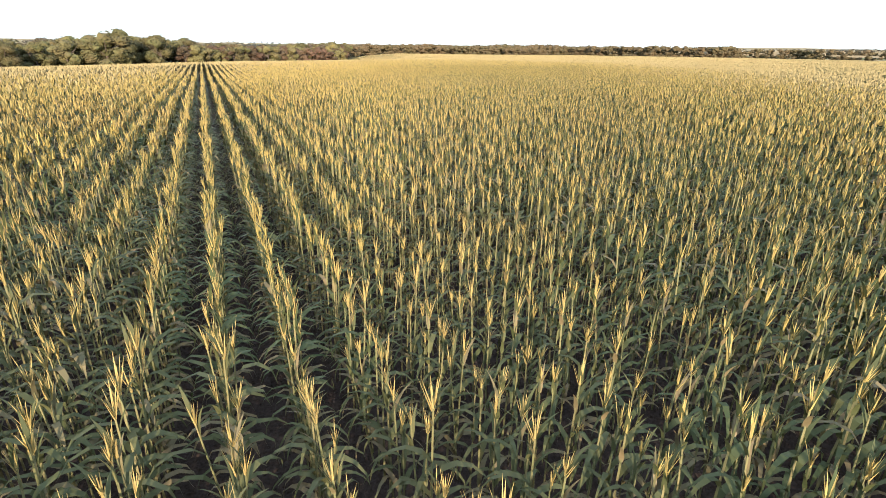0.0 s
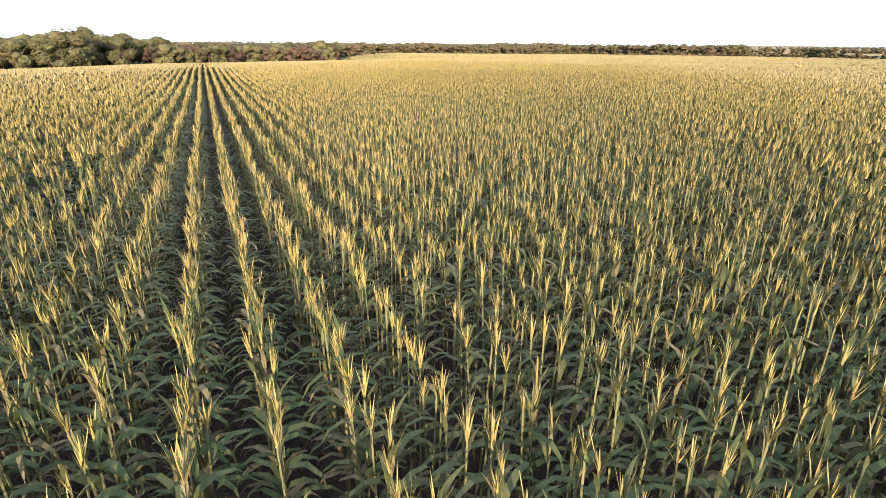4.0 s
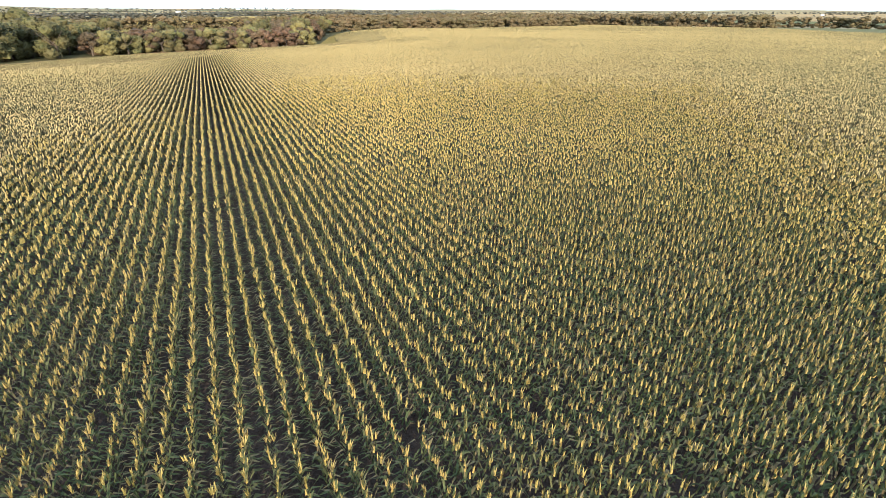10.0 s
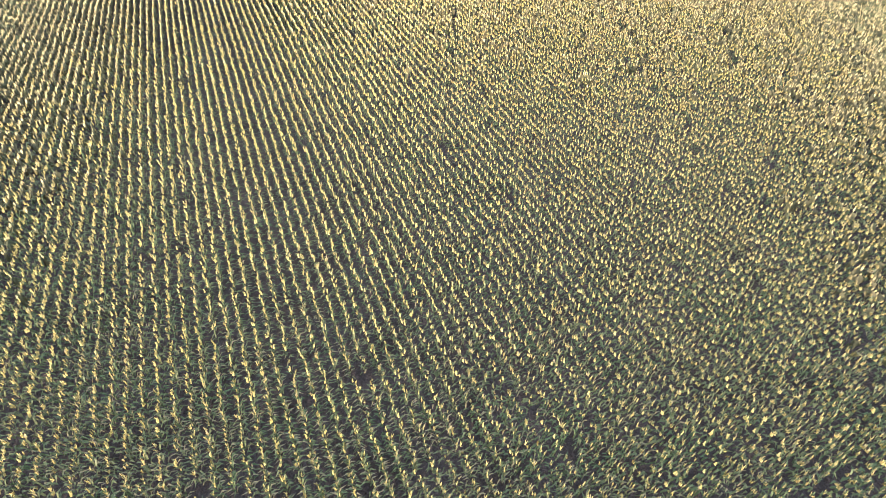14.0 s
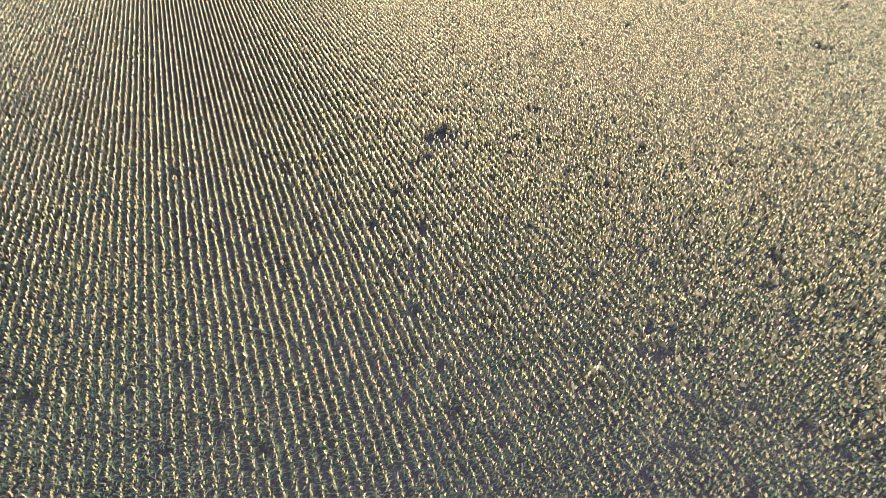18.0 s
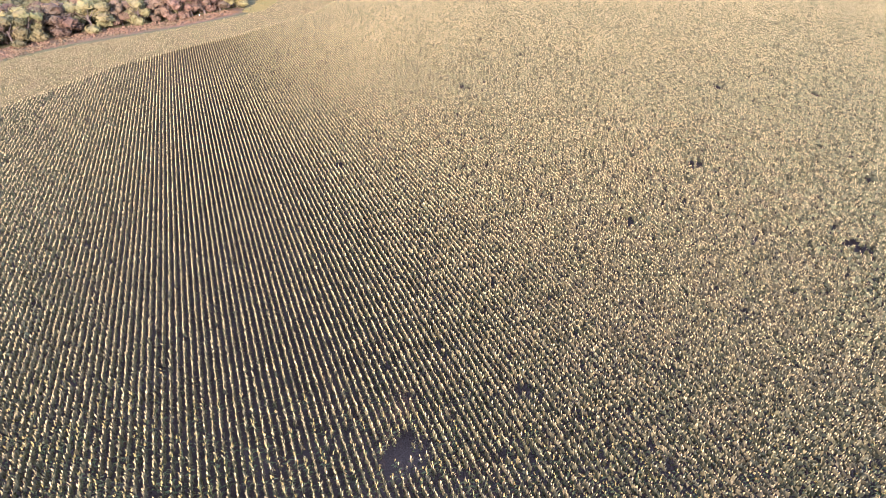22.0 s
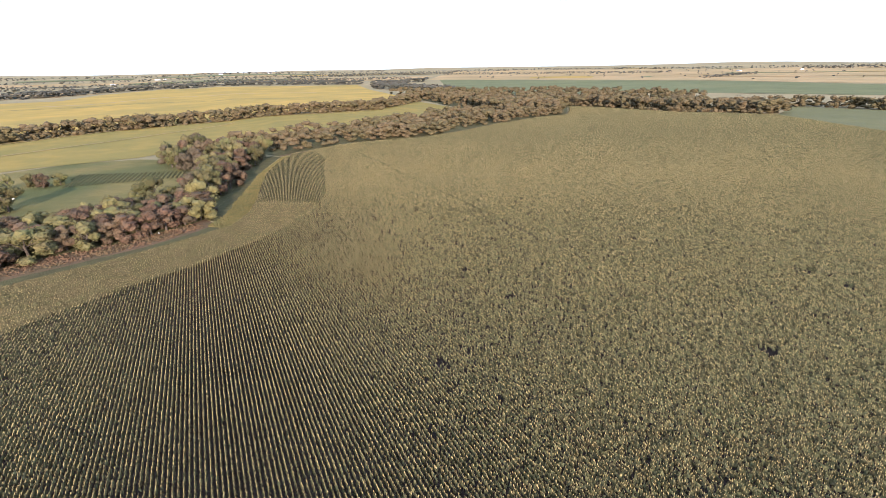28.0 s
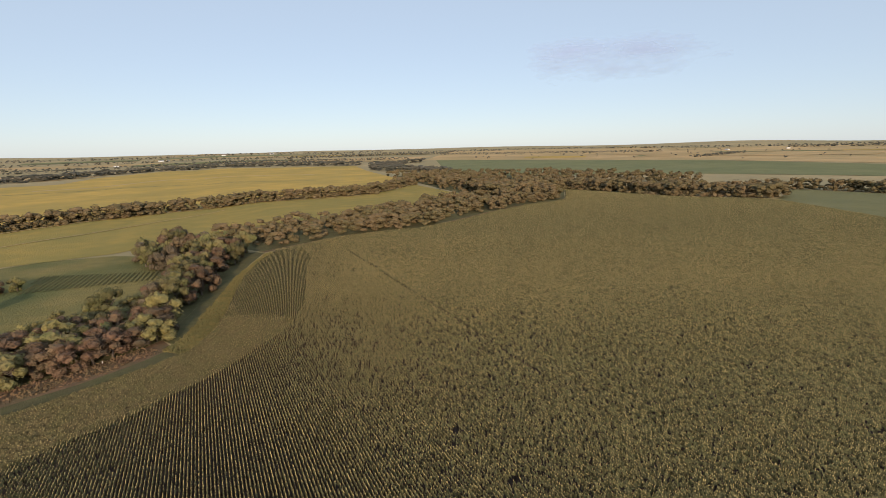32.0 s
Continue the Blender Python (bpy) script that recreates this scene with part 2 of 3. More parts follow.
def interp_line(line, x):
    p = np.array(sorted(line))
    return np.interp(x, p[:, 0], p[:, 1])


def right_limit(y):
    p = np.array(RIGHT + FAR_SIDE)
    return np.interp(y, p[:, 1], p[:, 0])


def in_corn(x, y):
    return (y < interp_line(EDGE, x)) & (x < right_limit(y)) & (y > -60)


def in_main(x, y):
    return in_corn(x, y) & ((y < interp_line(ROW_END, x)) | (x > 185)) & ~((np.abs(x - 210) < 0.5) & (y > 340) & (y < 566))


def in_headland(x, y):
    return in_corn(x, y) & (y > interp_line(ROW_END, x) + 0.6) & (x < 185)


def hashed(x, y, k=0.0):
    return np.modf(np.abs(np.sin(x * 12.9898 + y * 78.233 + k * 37.719) * 43758.5453))[0]


def bare(x, y):
    """Thin patches where plants have failed: open in the middle, ragged towards the rim."""
    out = np.zeros(np.shape(x), bool)
    luck = hashed(np.floor(x / 0.76 + 0.2), np.floor(y / 0.6), 2.0)
    for hx, hy, r in HOLES:
        out |= luck < 1.55 - 1.55 * np.hypot(x - hx, (y - hy) * 0.8) / (r * 0.85)
    return out


def gap(x, y):
    """Bare patches, with a few plants left in them, and short skips in the rows, more of them on poor ground."""
    poor = np.clip(np.sin(x / 23 + 1) * np.sin(y / 31) + 0.5 * np.sin(x / 9 - y / 13) - 0.45, 0, 1)
    skip = hashed(np.floor(x / 0.76 + 0.2), np.floor(y / 0.8), 5.0) < 0.007 + 0.05 * poor
    return (bare(x, y) & (hashed(x, y, 3.0) > 0.12)) | skip


# ---- large structure ----
gx = np.unique(np.r_[np.arange(-4600, -600, 160), np.arange(-600, -200, 40), np.arange(-200, 420, 10), np.arange(420, 1000, 40), np.arange(1000, 4901, 160)]).astype(float)
gy = np.unique(np.r_[np.arange(-4400, -400, 200), np.arange(-400, 0, 50), np.arange(0, 760, 10), np.arange(760, 1400, 40), np.arange(1400, 5101, 160)]).astype(float)
X, Y = np.meshgrid(gx, gy)
q = (np.arange(len(gy) - 1)[:, None] * len(gx) + np.arange(len(gx) - 1)[None]).ravel()
ground = new("ground", raw_mesh("ground", np.c_[X.ravel(), Y.ravel(), terrain(X, Y).ravel()], np.stack([q, q + 1, q + len(gx) + 1, q + len(gx)], -1), [M_GRASS], smooth_shade=True))
tagged(ground, "wide olive green farmland rolling to the horizon", "ground", kind="structure")


def masked_grid(name, step, mask, lift, material, bounds, wobble=0.0):
    """A sheet of square cells over the cells of a grid that pass the mask."""
    x0, x1, y0, y1 = bounds
    ax, ay = np.arange(x0, x1 + step, step), np.arange(y0, y1 + step, step)
    XX, YY = np.meshgrid(ax, ay)
    z = terrain(XX, YY) + lift + rng.uniform(-wobble, wobble, XX.shape)
    jj, ii = np.nonzero(mask(XX[:-1, :-1] + step / 2, YY[:-1, :-1] + step / 2))
    a = jj * len(ax) + ii
    f = np.stack([a, a + 1, a + len(ax) + 1, a + len(ax)], -1)
    used, inv = np.unique(f, return_inverse=True)
    v = np.c_[XX.ravel(), YY.ravel(), z.ravel()][used]
    return new(name, raw_mesh(name, v, inv.reshape(f.shape), [material]))


soil = masked_grid("field_soil", 8.0, in_corn, 0.05, M_SOIL, (-220, 760, -60, 880))
tagged(soil, "dark brown bare soil under the corn", "soil", kind="structure")

EDGE_STRIP = [(-223, 209), (-93, 299), (-39, 334), (-3, 359), (25, 383), (39, 394), (57, 401), (68, 406), (80, 411), (91, 418), (100, 425), (107, 433)]
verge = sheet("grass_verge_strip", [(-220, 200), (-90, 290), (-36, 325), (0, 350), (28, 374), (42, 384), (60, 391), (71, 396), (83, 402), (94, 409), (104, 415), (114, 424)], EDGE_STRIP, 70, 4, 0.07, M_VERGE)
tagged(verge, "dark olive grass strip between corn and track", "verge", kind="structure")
track = sheet("dirt_track", EDGE_STRIP, [(-224, 226), (-94, 312), (-42, 346), (-6, 370), (20, 398), (36, 411), (58, 418), (76, 424), (95, 437), (103, 445)], 70, 5, 0.06, M_TRACK)
tagged(track, "reddish brown earth track between corn and trees", "track", kind="structure")
# the wood's shade on the lane is part of this dark grass colour
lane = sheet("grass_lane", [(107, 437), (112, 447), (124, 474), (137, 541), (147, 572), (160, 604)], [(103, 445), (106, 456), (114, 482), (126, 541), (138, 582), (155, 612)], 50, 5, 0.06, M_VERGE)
tagged(lane, "mown grass lane beside the wood, tree shade in its colour", "lane", kind="structure")
path2 = sheet("field_edge_path", [(160, 605), (189, 610), (228, 626), (269, 634), (289, 632), (332, 653), (410, 703), (465, 731), (541, 756)], [(158, 610), (188, 615), (227, 631), (268, 639), (290, 637), (330, 658), (408, 708), (463, 736), (540, 761)], 60, 3, 0.06, M_TRACK)
tagged(path2, "narrow bare earth path along the far corn edge", "path", kind="structure")
# tan for its sunlit parts, green patches painted in for the shaded ones
meadow = sheet("meadow", [(-200, 400), (-60, 430), (20, 450), (64, 440), (90, 450), (104, 470), (112, 500), (128, 540), (140, 590)],
               [(-200, 560), (-100, 590), (-20, 640), (20, 660), (60, 660), (75, 650), (85, 640), (105, 640), (135, 640)], 60, 30, 0.05, M_MEADOW)
tagged(meadow, "tan and green meadow behind trees, shade patches in its colour", "meadow", kind="structure")
olive = sheet("olive_field", [(-420, 600), (-200, 570), (-100, 598), (-20, 648), (60, 668), (98, 700), (190, 712), (245, 722), (323, 772), (384, 815), (470, 850)],
              [(-420, 800), (-260, 812), (-85, 862), (-16, 905), (46, 932), (105, 974), (181, 976), (274, 990), (362, 1005), (440, 1080), (497, 1160)], 70, 30, 0.3, M_OLIVE)
tagged(olive, "olive gold crop field between two tree belts", "crop field", kind="structure")
# dark sheets under the trees: their shade painted as ground colour
for low, high in (([(-224, 222), (-94, 312), (-42, 346), (-6, 370), (20, 398), (36, 411), (58, 418), (76, 424), (95, 437), (103, 445)], [(-224, 430), (-94, 445), (-42, 455), (-6, 458), (20, 456), (36, 458), (58, 464), (76, 470), (90, 470), (101, 466)]),
                  ([(106, 456), (114, 482), (126, 541), (138, 582), (155, 612)], [(94, 462), (92, 500), (98, 545), (90, 600), (76, 640)]),
                  ([(158, 610), (188, 615), (227, 631), (268, 639), (290, 637), (330, 658), (408, 708), (463, 736), (540, 761)], [(120, 702), (188, 715), (245, 724), (290, 750), (323, 774), (384, 817), (430, 835), (470, 847), (540, 835)]),
                  ([(541, 757), (580, 804), (638, 881), (655, 832), (672, 760)], [(500, 850), (530, 980), (640, 970), (700, 885), (730, 800)]),
                  ([(470, 860), (530, 985), (640, 985), (720, 905)], [(530, 1250), (570, 1480), (720, 1400), (900, 1230)])):
    tagged(sheet("wood_floor", low, high, 50, 8, 0.11, M_VERGE), "grassy ground under the trees, coloured dark for their shade", "ground", "ground under trees", "structure")
gold = sheet("golden_field", [(-420, 1000), (-200, 890), (-60, 900), (0, 935), (60, 955), (120, 1000), (274, 1015), (362, 1030), (450, 1110), (520, 1200)],
             [(-600, 1500), (-309, 1809), (-204, 1842), (-150, 2167), (30, 2400), (200, 2400), (420, 2300), (673, 2187), (600, 1800), (553, 1450)], 60, 30, 0.6, M_GOLD)
tagged(gold, "ripe golden green crop field on a gentle rise", "crop field", kind="structure")
for low, width, material, label in (([(-120, 700), (-30, 754), (22, 792), (79, 852), (150, 922)], 2.5, M_PRAIRIE, "pale wheel line across the olive field"),
                                    ([(-160, 800), (-57, 857), (57, 934), (153, 971), (270, 966), (360, 985)], 4.0, M_PRAIRIE, "pale mown edge of the olive field"),
                                    ([(-250, 1500), (-114, 1530), (97, 1540), (366, 1425)], 9.0, M_PALE, "dark waterway line across the golden field"),
                                    ([(-200, 1600), (-79, 1635), (52, 1795), (236, 1778), (420, 1700)], 22.0, M_PRAIRIE, "pale cut band across the golden field")):
    tagged(sheet("field_line", low, [(x - width * 0.3, y + width) for x, y in low], 40, 3, 0.75, material), label, "field line", "lines across far fields", "structure")
soy = sheet("green_field", [(700, 1420), (900, 1220), (1142, 1043), (1240, 880), (1297, 764), (1330, 500)], [(1150, 2500), (1400, 2150), (1781, 1564), (1800, 1250), (1789, 997), (1850, 500)], 40, 30, 0.6, M_SOY)
tagged(soy, "dark green soybean field on far slope", "crop field", kind="structure")
prairie = sheet("dry_prairie", [(1100, 2520), (1420, 2200), (1800, 1560), (1830, 1250), (1851, 950), (1900, 450)], [(1900, 3900), (2600, 3500), (3300, 2900), (3600, 2200), (3800, 1500), (4000, 700)], 50, 30, 0.7, M_PRAIRIE)
tagged(prairie, "tan dry grassland on distant hills", "grassland", kind="structure")
pale = sheet("pale_field", [(742, 612), (668, 462), (564, 260), (424, -14)], [(895, 690), (915, 590), (980, 350), (1000, 0)], 30, 12, 0.5, M_PALE)
tagged(pale, "pale green low crop beside the corn", "crop field", kind="structure")
for k, (low, high) in enumerate(([[(-420, 2100), (-250, 2060), (-150, 2250)], [(-600, 2400), (-420, 2350), (-250, 2450)]],
                                 [[(-700, 3000), (-232, 3117), (3, 3148)], [(-800, 3250), (-260, 3350), (0, 3350)]],
                                 [[(292, 2900), (700, 2700), (1000, 2500)], [(320, 3300), (900, 3200), (1350, 3000)]],
                                 [[(-100, 3700), (300, 3800), (700, 3700)], [(-120, 4000), (330, 4050), (800, 3950)]])):
    tagged(sheet("stubble_field", low, high, 16, 8, 0.7, M_PRAIRIE), "pale tan stubble strip far away", "crop field", "far stubble strips", "structure")
far_rng = random.Random(5)
for k in range(26):
    az, width = far_rng.uniform(-22, 68), far_rng.uniform(5, 16)
    r, deep = far_rng.uniform(2500, 4300), far_rng.uniform(60, 220)
    low = [(122 + r * math.sin(radians(az + width * f)), 218 + r * math.cos(radians(az + width * f))) for f in (0, 0.33, 0.66, 1)]
    high = [(122 + (r + deep) * math.sin(radians(az + width * f)), 218 + (r + deep) * math.cos(radians(az + width * f))) for f in (0.05, 0.35, 0.68, 1.04)]
    tagged(sheet("far_field", low, high, 14, 5, 0.9 + 0.05 * k, (M_PRAIRIE, M_SOY, M_GOLD, M_PRAIRIE)[k % 4]), ("pale tan field strip near the horizon", "dull green field strip near the horizon")[k % 4 == 1], "crop field", "fields near the horizon", "structure")


# ---- corn plants ----
def blade(z0, az, length, width, rise, bend, n):
    """One arching leaf as a tapering strip from the stalk outwards: n pairs of edge points and a tip."""
    t = np.linspace(0, 1, n + 1)
    e = np.radians(rise - bend * t)
    step = length / n
    r = np.r_[0, np.cumsum(np.cos(e[:-1]) * step)]
    z = z0 + np.r_[0, np.cumsum(np.sin(e[:-1]) * step)]
    w = width * np.array([0.65, 1.0, 0.8, 0.5, 0.3][:n]) / 2
    ca, sa = math.cos(az), math.sin(az)
    v = []
    for i in range(n):
        v += [(r[i] * ca - w[i] * sa, r[i] * sa + w[i] * ca, z[i] + 0.25 * w[i]), (r[i] * ca + w[i] * sa, r[i] * sa - w[i] * ca, z[i])]
    v.append((r[n] * ca, r[n] * sa, z[n]))
    f = []
    for i in range(n - 1):
        f += [(2 * i, 2 * i + 1, 2 * i + 2), (2 * i + 1, 2 * i + 3, 2 * i + 2)]
    f.append((2 * n - 2, 2 * n - 1, 2 * n))
    return np.array(v), np.array(f)


def spike(z0, az, lean, length, width):
    """One branch of a tassel: a slim blade, broad low down and pointed at the tip."""
    ca, sa = math.cos(az), math.sin(az)
    s, c = math.sin(lean) * length, math.cos(lean) * length
    side = np.array([-sa, ca, 0]) * width / 2
    base, tip = np.array([ca * s * 0.1, sa * s * 0.1, z0]), np.array([ca * s, sa * s, z0 + c])
    return np.array([base + side, tip, base - side]), np.array([(0, 1, 2)])


def stalk(h, r):
    v = [(r * math.cos(a), r * math.sin(a), 0) for a in (0, 2.1, 4.2)] + [(r * 0.6 * math.cos(a), r * 0.6 * math.sin(a), h) for a in (0, 2.1, 4.2)]
    return np.array(v), np.array([(0, 1, 4), (0, 4, 3), (1, 2, 5), (1, 5, 4), (2, 0, 3), (2, 3, 5)])


def corn_pieces(seed, leaves, n, spikes, sw, wide=1.0, with_stalk=True, reach=1.0, spread=0.0, tall=1.0, dry=0.16):
    """The pieces of one plant, or of a few in line over a stretch of row: (kind, verts, tris)."""
    g = random.Random(seed)
    out = []
    h = 1.92
    if with_stalk:
        out.append(("stalk", *stalk(h, 0.016)))

    def shifted(v, i, count):
        return v + np.array([0, spread * ((i + 0.5) / count - 0.5), 0])

    order = list(range(leaves))
    g.shuffle(order)
    for i in range(leaves):
        f = i / max(1, leaves - 1)
        az = (0 if i % 2 else math.pi) + g.gauss(0, 0.6)
        top = f > 0.72
        v, t = blade(0.45 + 1.38 * f, az, (0.36 if top else 0.62) * reach * g.uniform(0.85, 1.15), 0.070 * wide * (0.7 if top else 1), (78 if top else 62) + g.uniform(-10, 10), (45 if top else 165) * g.uniform(0.8, 1.2), n)
        out.append(("dry" if ((f < 0.25 and with_stalk) or g.random() < dry) else "leaf", shifted(v, order[i], leaves), t))
    for i in range(spikes):
        v, t = spike(h - 0.12 + 0.03 * (i % 3), g.uniform(0, 6.28), g.uniform(0.08, 0.5) if i else 0.04, g.uniform(0.17, 0.32) * tall, sw)
        out.append(("tassel", shifted(v, i, spikes), t))
    return out


KINDS = {"leaf": 0, "tassel": 1, "stalk": 2, "dry": 3}
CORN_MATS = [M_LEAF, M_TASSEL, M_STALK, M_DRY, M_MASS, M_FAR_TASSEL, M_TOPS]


def template(pieces):
    return join([(v, f, np.full(len(f), KINDS[k])) for k, v, f in pieces])


LOD0 = [template(corn_pieces(s, 8, 4, 10, 0.021, 1.05)) for s in range(8)]
LOD1 = [template(corn_pieces(50 + s, 6, 2, 7, 0.065, 1.3, False, 1.08, 0.0, 1.15)) for s in range(8)]
LOD2 = [template(corn_pieces(90 + s, 4, 2, 5, 0.105, 1.75, False, 1.05, 0.12, 1.2, 0.12)) for s in range(8)]


def scatter(temps, x, y, size=1.0, heading=0.0):
    """A plant of a random template at every place."""
    out = []
    n = len(x)
    which = rng.integers(0, len(temps), n)
    turn = heading + rng.integers(0, 2, n) * math.pi + rng.normal(0, 0.12, n)
    sc = size * (0.93 + 0.10 * np.sin(x * 0.045 + 1) * np.sin(y * 0.06) + rng.normal(0, 0.055, n))
    lean = rng.normal(0, 0.035, (n, 2))
    z0 = terrain(x, y)
    for k, (v, f, m) in enumerate(temps):
        i = np.nonzero(which == k)[0]
        if not len(i):
            continue
        c, s = np.cos(turn[i])[:, None], np.sin(turn[i])[:, None]
        z = v[None, :, 2] * sc[i][:, None]
        px = (v[None, :, 0] * c - v[None, :, 1] * s) * sc[i][:, None] + x[i][:, None] + lean[i, :1] * z
        py = (v[None, :, 0] * s + v[None, :, 1] * c) * sc[i][:, None] + y[i][:, None] + lean[i, 1:] * z
        V = np.stack([px, py, z + z0[i][:, None]], -1).reshape(-1, 3)
        T = (f[None] + (np.arange(len(i)) * len(v))[:, None, None]).reshape(-1, 3)
        out.append((V, T, np.tile(m, len(i))))
    return out


DX, DY = 0.488, 0.873


def path_coords(x, y):
    return x * DX + y * DY, x * DY - y * DX


def frayed(x, y, amount):
    """Zone limits are frayed plant by plant, so that no border shows."""
    return (hashed(np.floor(x / 0.76), np.floor(y / 0.5), 9.0) - 0.5) * amount


def zone(reach, ahead, fray):
    """A stretch of the field along the flight line: so many metres to its sides, and so far ahead."""
    def inside(x, y):
        s, l = path_coords(x, y)
        w = frayed(x, y, fray)
        return (s > -8) & (s < ahead + 2 * w) & (l > -0.97 * reach - w) & (l < 0.77 * reach + w)
    return inside


ZONE0, ZONE1, ZONE2 = zone(11.5, 80, 3), zone(24, 128, 10), zone(42, 186, 24)
ZONE3, ZONE4, ZONE5, ZONE6 = zone(72, 272, 36), zone(112, 355, 44), zone(175, 430, 60), zone(310, 600, 90)


def row_places(step, x0, x1, y0, y1, mask, loose=0.035):
    """Places of plants along the rows inside the mask."""
    k = np.arange(math.ceil((x0 - PHASE) / ROW), math.floor((x1 - PHASE) / ROW) + 1)
    yy = np.arange(y0, y1, step)
    xs = np.repeat(k * ROW + PHASE, len(yy))
    ys = np.tile(yy, len(k))
    keep = mask(xs, ys)
    xs, ys = xs[keep], ys[keep]
    xs = xs + rng.normal(0, 0.022, len(xs))
    ys = ys + rng.normal(0, loose, len(ys))
    ok = in_main(xs, ys) & ~gap(xs, ys)
    return xs[ok], ys[ok]


x0, y0 = row_places(0.19, -20, 70, -8, 85, ZONE0)
s0, l0 = path_coords(x0, y0)
near = np.nonzero((s0 > 2.6) & (s0 < 10.5) & (np.abs(l0 - 0.4) < 2.6))[0][:230]
rest = np.setdiff1d(np.arange(len(x0)), near)
chunks = scatter(LOD0, x0[rest], y0[rest])
x1, y1 = row_places(0.2, -40, 130, -20, 160, lambda x, y: ZONE1(x, y) & ~ZONE0(x, y))
chunks += scatter(LOD1, x1, y1)
x2, y2 = row_places(0.25, -60, 200, -60, 240, lambda x, y: ZONE2(x, y) & ~ZONE1(x, y))
chunks += scatter(LOD2, x2, y2, 1.0)


def hedge_rows(angle, spacing, phase, seg, bounds, mask, leaf, tassel, ridge=None, top=1.8, ridge_kind=6, leaf_kinds=(4,)):
    """Distant rows, a clump of plants at a time: arching leaves to all sides, a ridge of upper leaves, tassels standing on top.
    leaf and tassel: how many, how long, how wide; ridge: half width and height of its foot; kinds: their materials."""
    a0, a1, b0, b1 = bounds
    ca, sa = math.cos(radians(angle)), math.sin(radians(angle))
    b = np.arange(math.ceil((b0 - phase) / spacing), math.floor((b1 - phase) / spacing) + 1) * spacing + phase
    a = np.arange(a0, a1, seg)
    B, A = np.meshgrid(b, a, indexing="ij")
    B, A = B.ravel(), A.ravel()
    A = A + hashed(B, 1.0, 3.3) * seg
    keep = mask(B * ca + A * sa, -B * sa + A * ca)
    B, A = B[keep], A[keep]
    n = len(B)
    grow = 0.95 + 0.09 * np.sin(B * 0.045 + 1) * np.sin(A * 0.06) + rng.normal(0, 0.05, n)
    pts, tris, kind = [], [], []

    def put(ob_, oa, z):
        x, y = (B + ob_), (A + oa)
        pts.append(np.stack([x * ca + y * sa, -x * sa + y * ca, z * grow], -1))

    def kite(cx, cy, z0, az, out, rise, width, turn, k):
        """A diamond from its foot outwards: its broad middle turned by an angle about its own line."""
        i = len(pts)
        c, s = np.cos(az), np.sin(az)
        wx, wy, wz = -s * np.cos(turn) * width / 2, c * np.cos(turn) * width / 2, np.sin(turn) * width / 2
        put(cx, cy, z0)
        put(cx + c * out * 0.55 + wx, cy + s * out * 0.55 + wy, z0 + rise[0] + wz)
        put(cx + c * out, cy + s * out, z0 + rise[1])
        put(cx + c * out * 0.55 - wx, cy + s * out * 0.55 - wy, z0 + rise[0] - wz)
        tris.extend([(i, i + 1, i + 2), (i, i + 2, i + 3)])
        kind.extend([k, k])

    u = lambda w: rng.uniform(-w, w, n)
    if ridge:
        half, low = ridge
        e = seg * 0.54
        for side, end in ((-1, -1), (-1, 1), (1, 1), (1, -1)):
            put(side * half * (1 + u(0.45)), end * e * (1 + u(0.2)), low * (1 + u(0.5)))
        put(u(0.12), -e * (0.75 + u(0.25)), top * (1 + u(0.10)))
        put(u(0.12), e * (0.75 + u(0.25)), top * (1 + u(0.10)))
        tris.extend([(0, 4, 5), (0, 5, 1), (3, 2, 5), (3, 5, 4)])
        kind.extend([ridge_kind] * 4)
    count, length, width = leaf
    for k in range(count):
        off = (k + 0.5) / count - 0.5
        az = (0 if k % 2 else math.pi) + rng.normal(0, 0.7, n)
        z0 = top * (0.50 + 0.34 * ((k * 0.618) % 1)) + u(0.12)
        kite(u(0.04), off * seg + u(0.1 * seg), z0, az, length * (0.75 + u(0.25)), (length * (0.42 + u(0.25)), length * (0.12 + u(0.35))), width * (1 + u(0.3)), u(0.8), leaf_kinds[k % len(leaf_kinds)])
    count, length, width = tassel
    for k in range(count):
        off = (k + 0.5) / count - 0.5
        h = length * (1 + u(0.3))
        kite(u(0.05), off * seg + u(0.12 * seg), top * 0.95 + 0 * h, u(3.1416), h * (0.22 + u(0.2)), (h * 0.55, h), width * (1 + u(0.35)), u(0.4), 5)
    V = np.stack(pts, 1)
    V[..., 2] += terrain(V[..., 0], V[..., 1])
    F = ((np.arange(n) * len(pts))[:, None, None] + np.array(tris)[None]).reshape(-1, 3)
    return V.reshape(-1, 3), F, np.tile(np.array(kind), n)


def ring(outer, inner):
    return lambda x, y: outer(x, y) & ~inner(x, y) & in_main(x, y) & ~gap(x, y)


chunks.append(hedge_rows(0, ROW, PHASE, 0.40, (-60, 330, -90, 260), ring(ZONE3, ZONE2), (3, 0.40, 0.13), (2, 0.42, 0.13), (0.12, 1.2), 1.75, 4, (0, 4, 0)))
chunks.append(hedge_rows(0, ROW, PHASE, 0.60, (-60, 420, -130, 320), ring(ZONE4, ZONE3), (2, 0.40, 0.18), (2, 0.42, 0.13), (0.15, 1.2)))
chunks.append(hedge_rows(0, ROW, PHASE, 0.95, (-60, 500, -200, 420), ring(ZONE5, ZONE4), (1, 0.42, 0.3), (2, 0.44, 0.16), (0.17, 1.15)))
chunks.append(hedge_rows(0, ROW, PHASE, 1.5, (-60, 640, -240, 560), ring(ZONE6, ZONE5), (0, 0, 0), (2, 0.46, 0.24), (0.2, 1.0)))
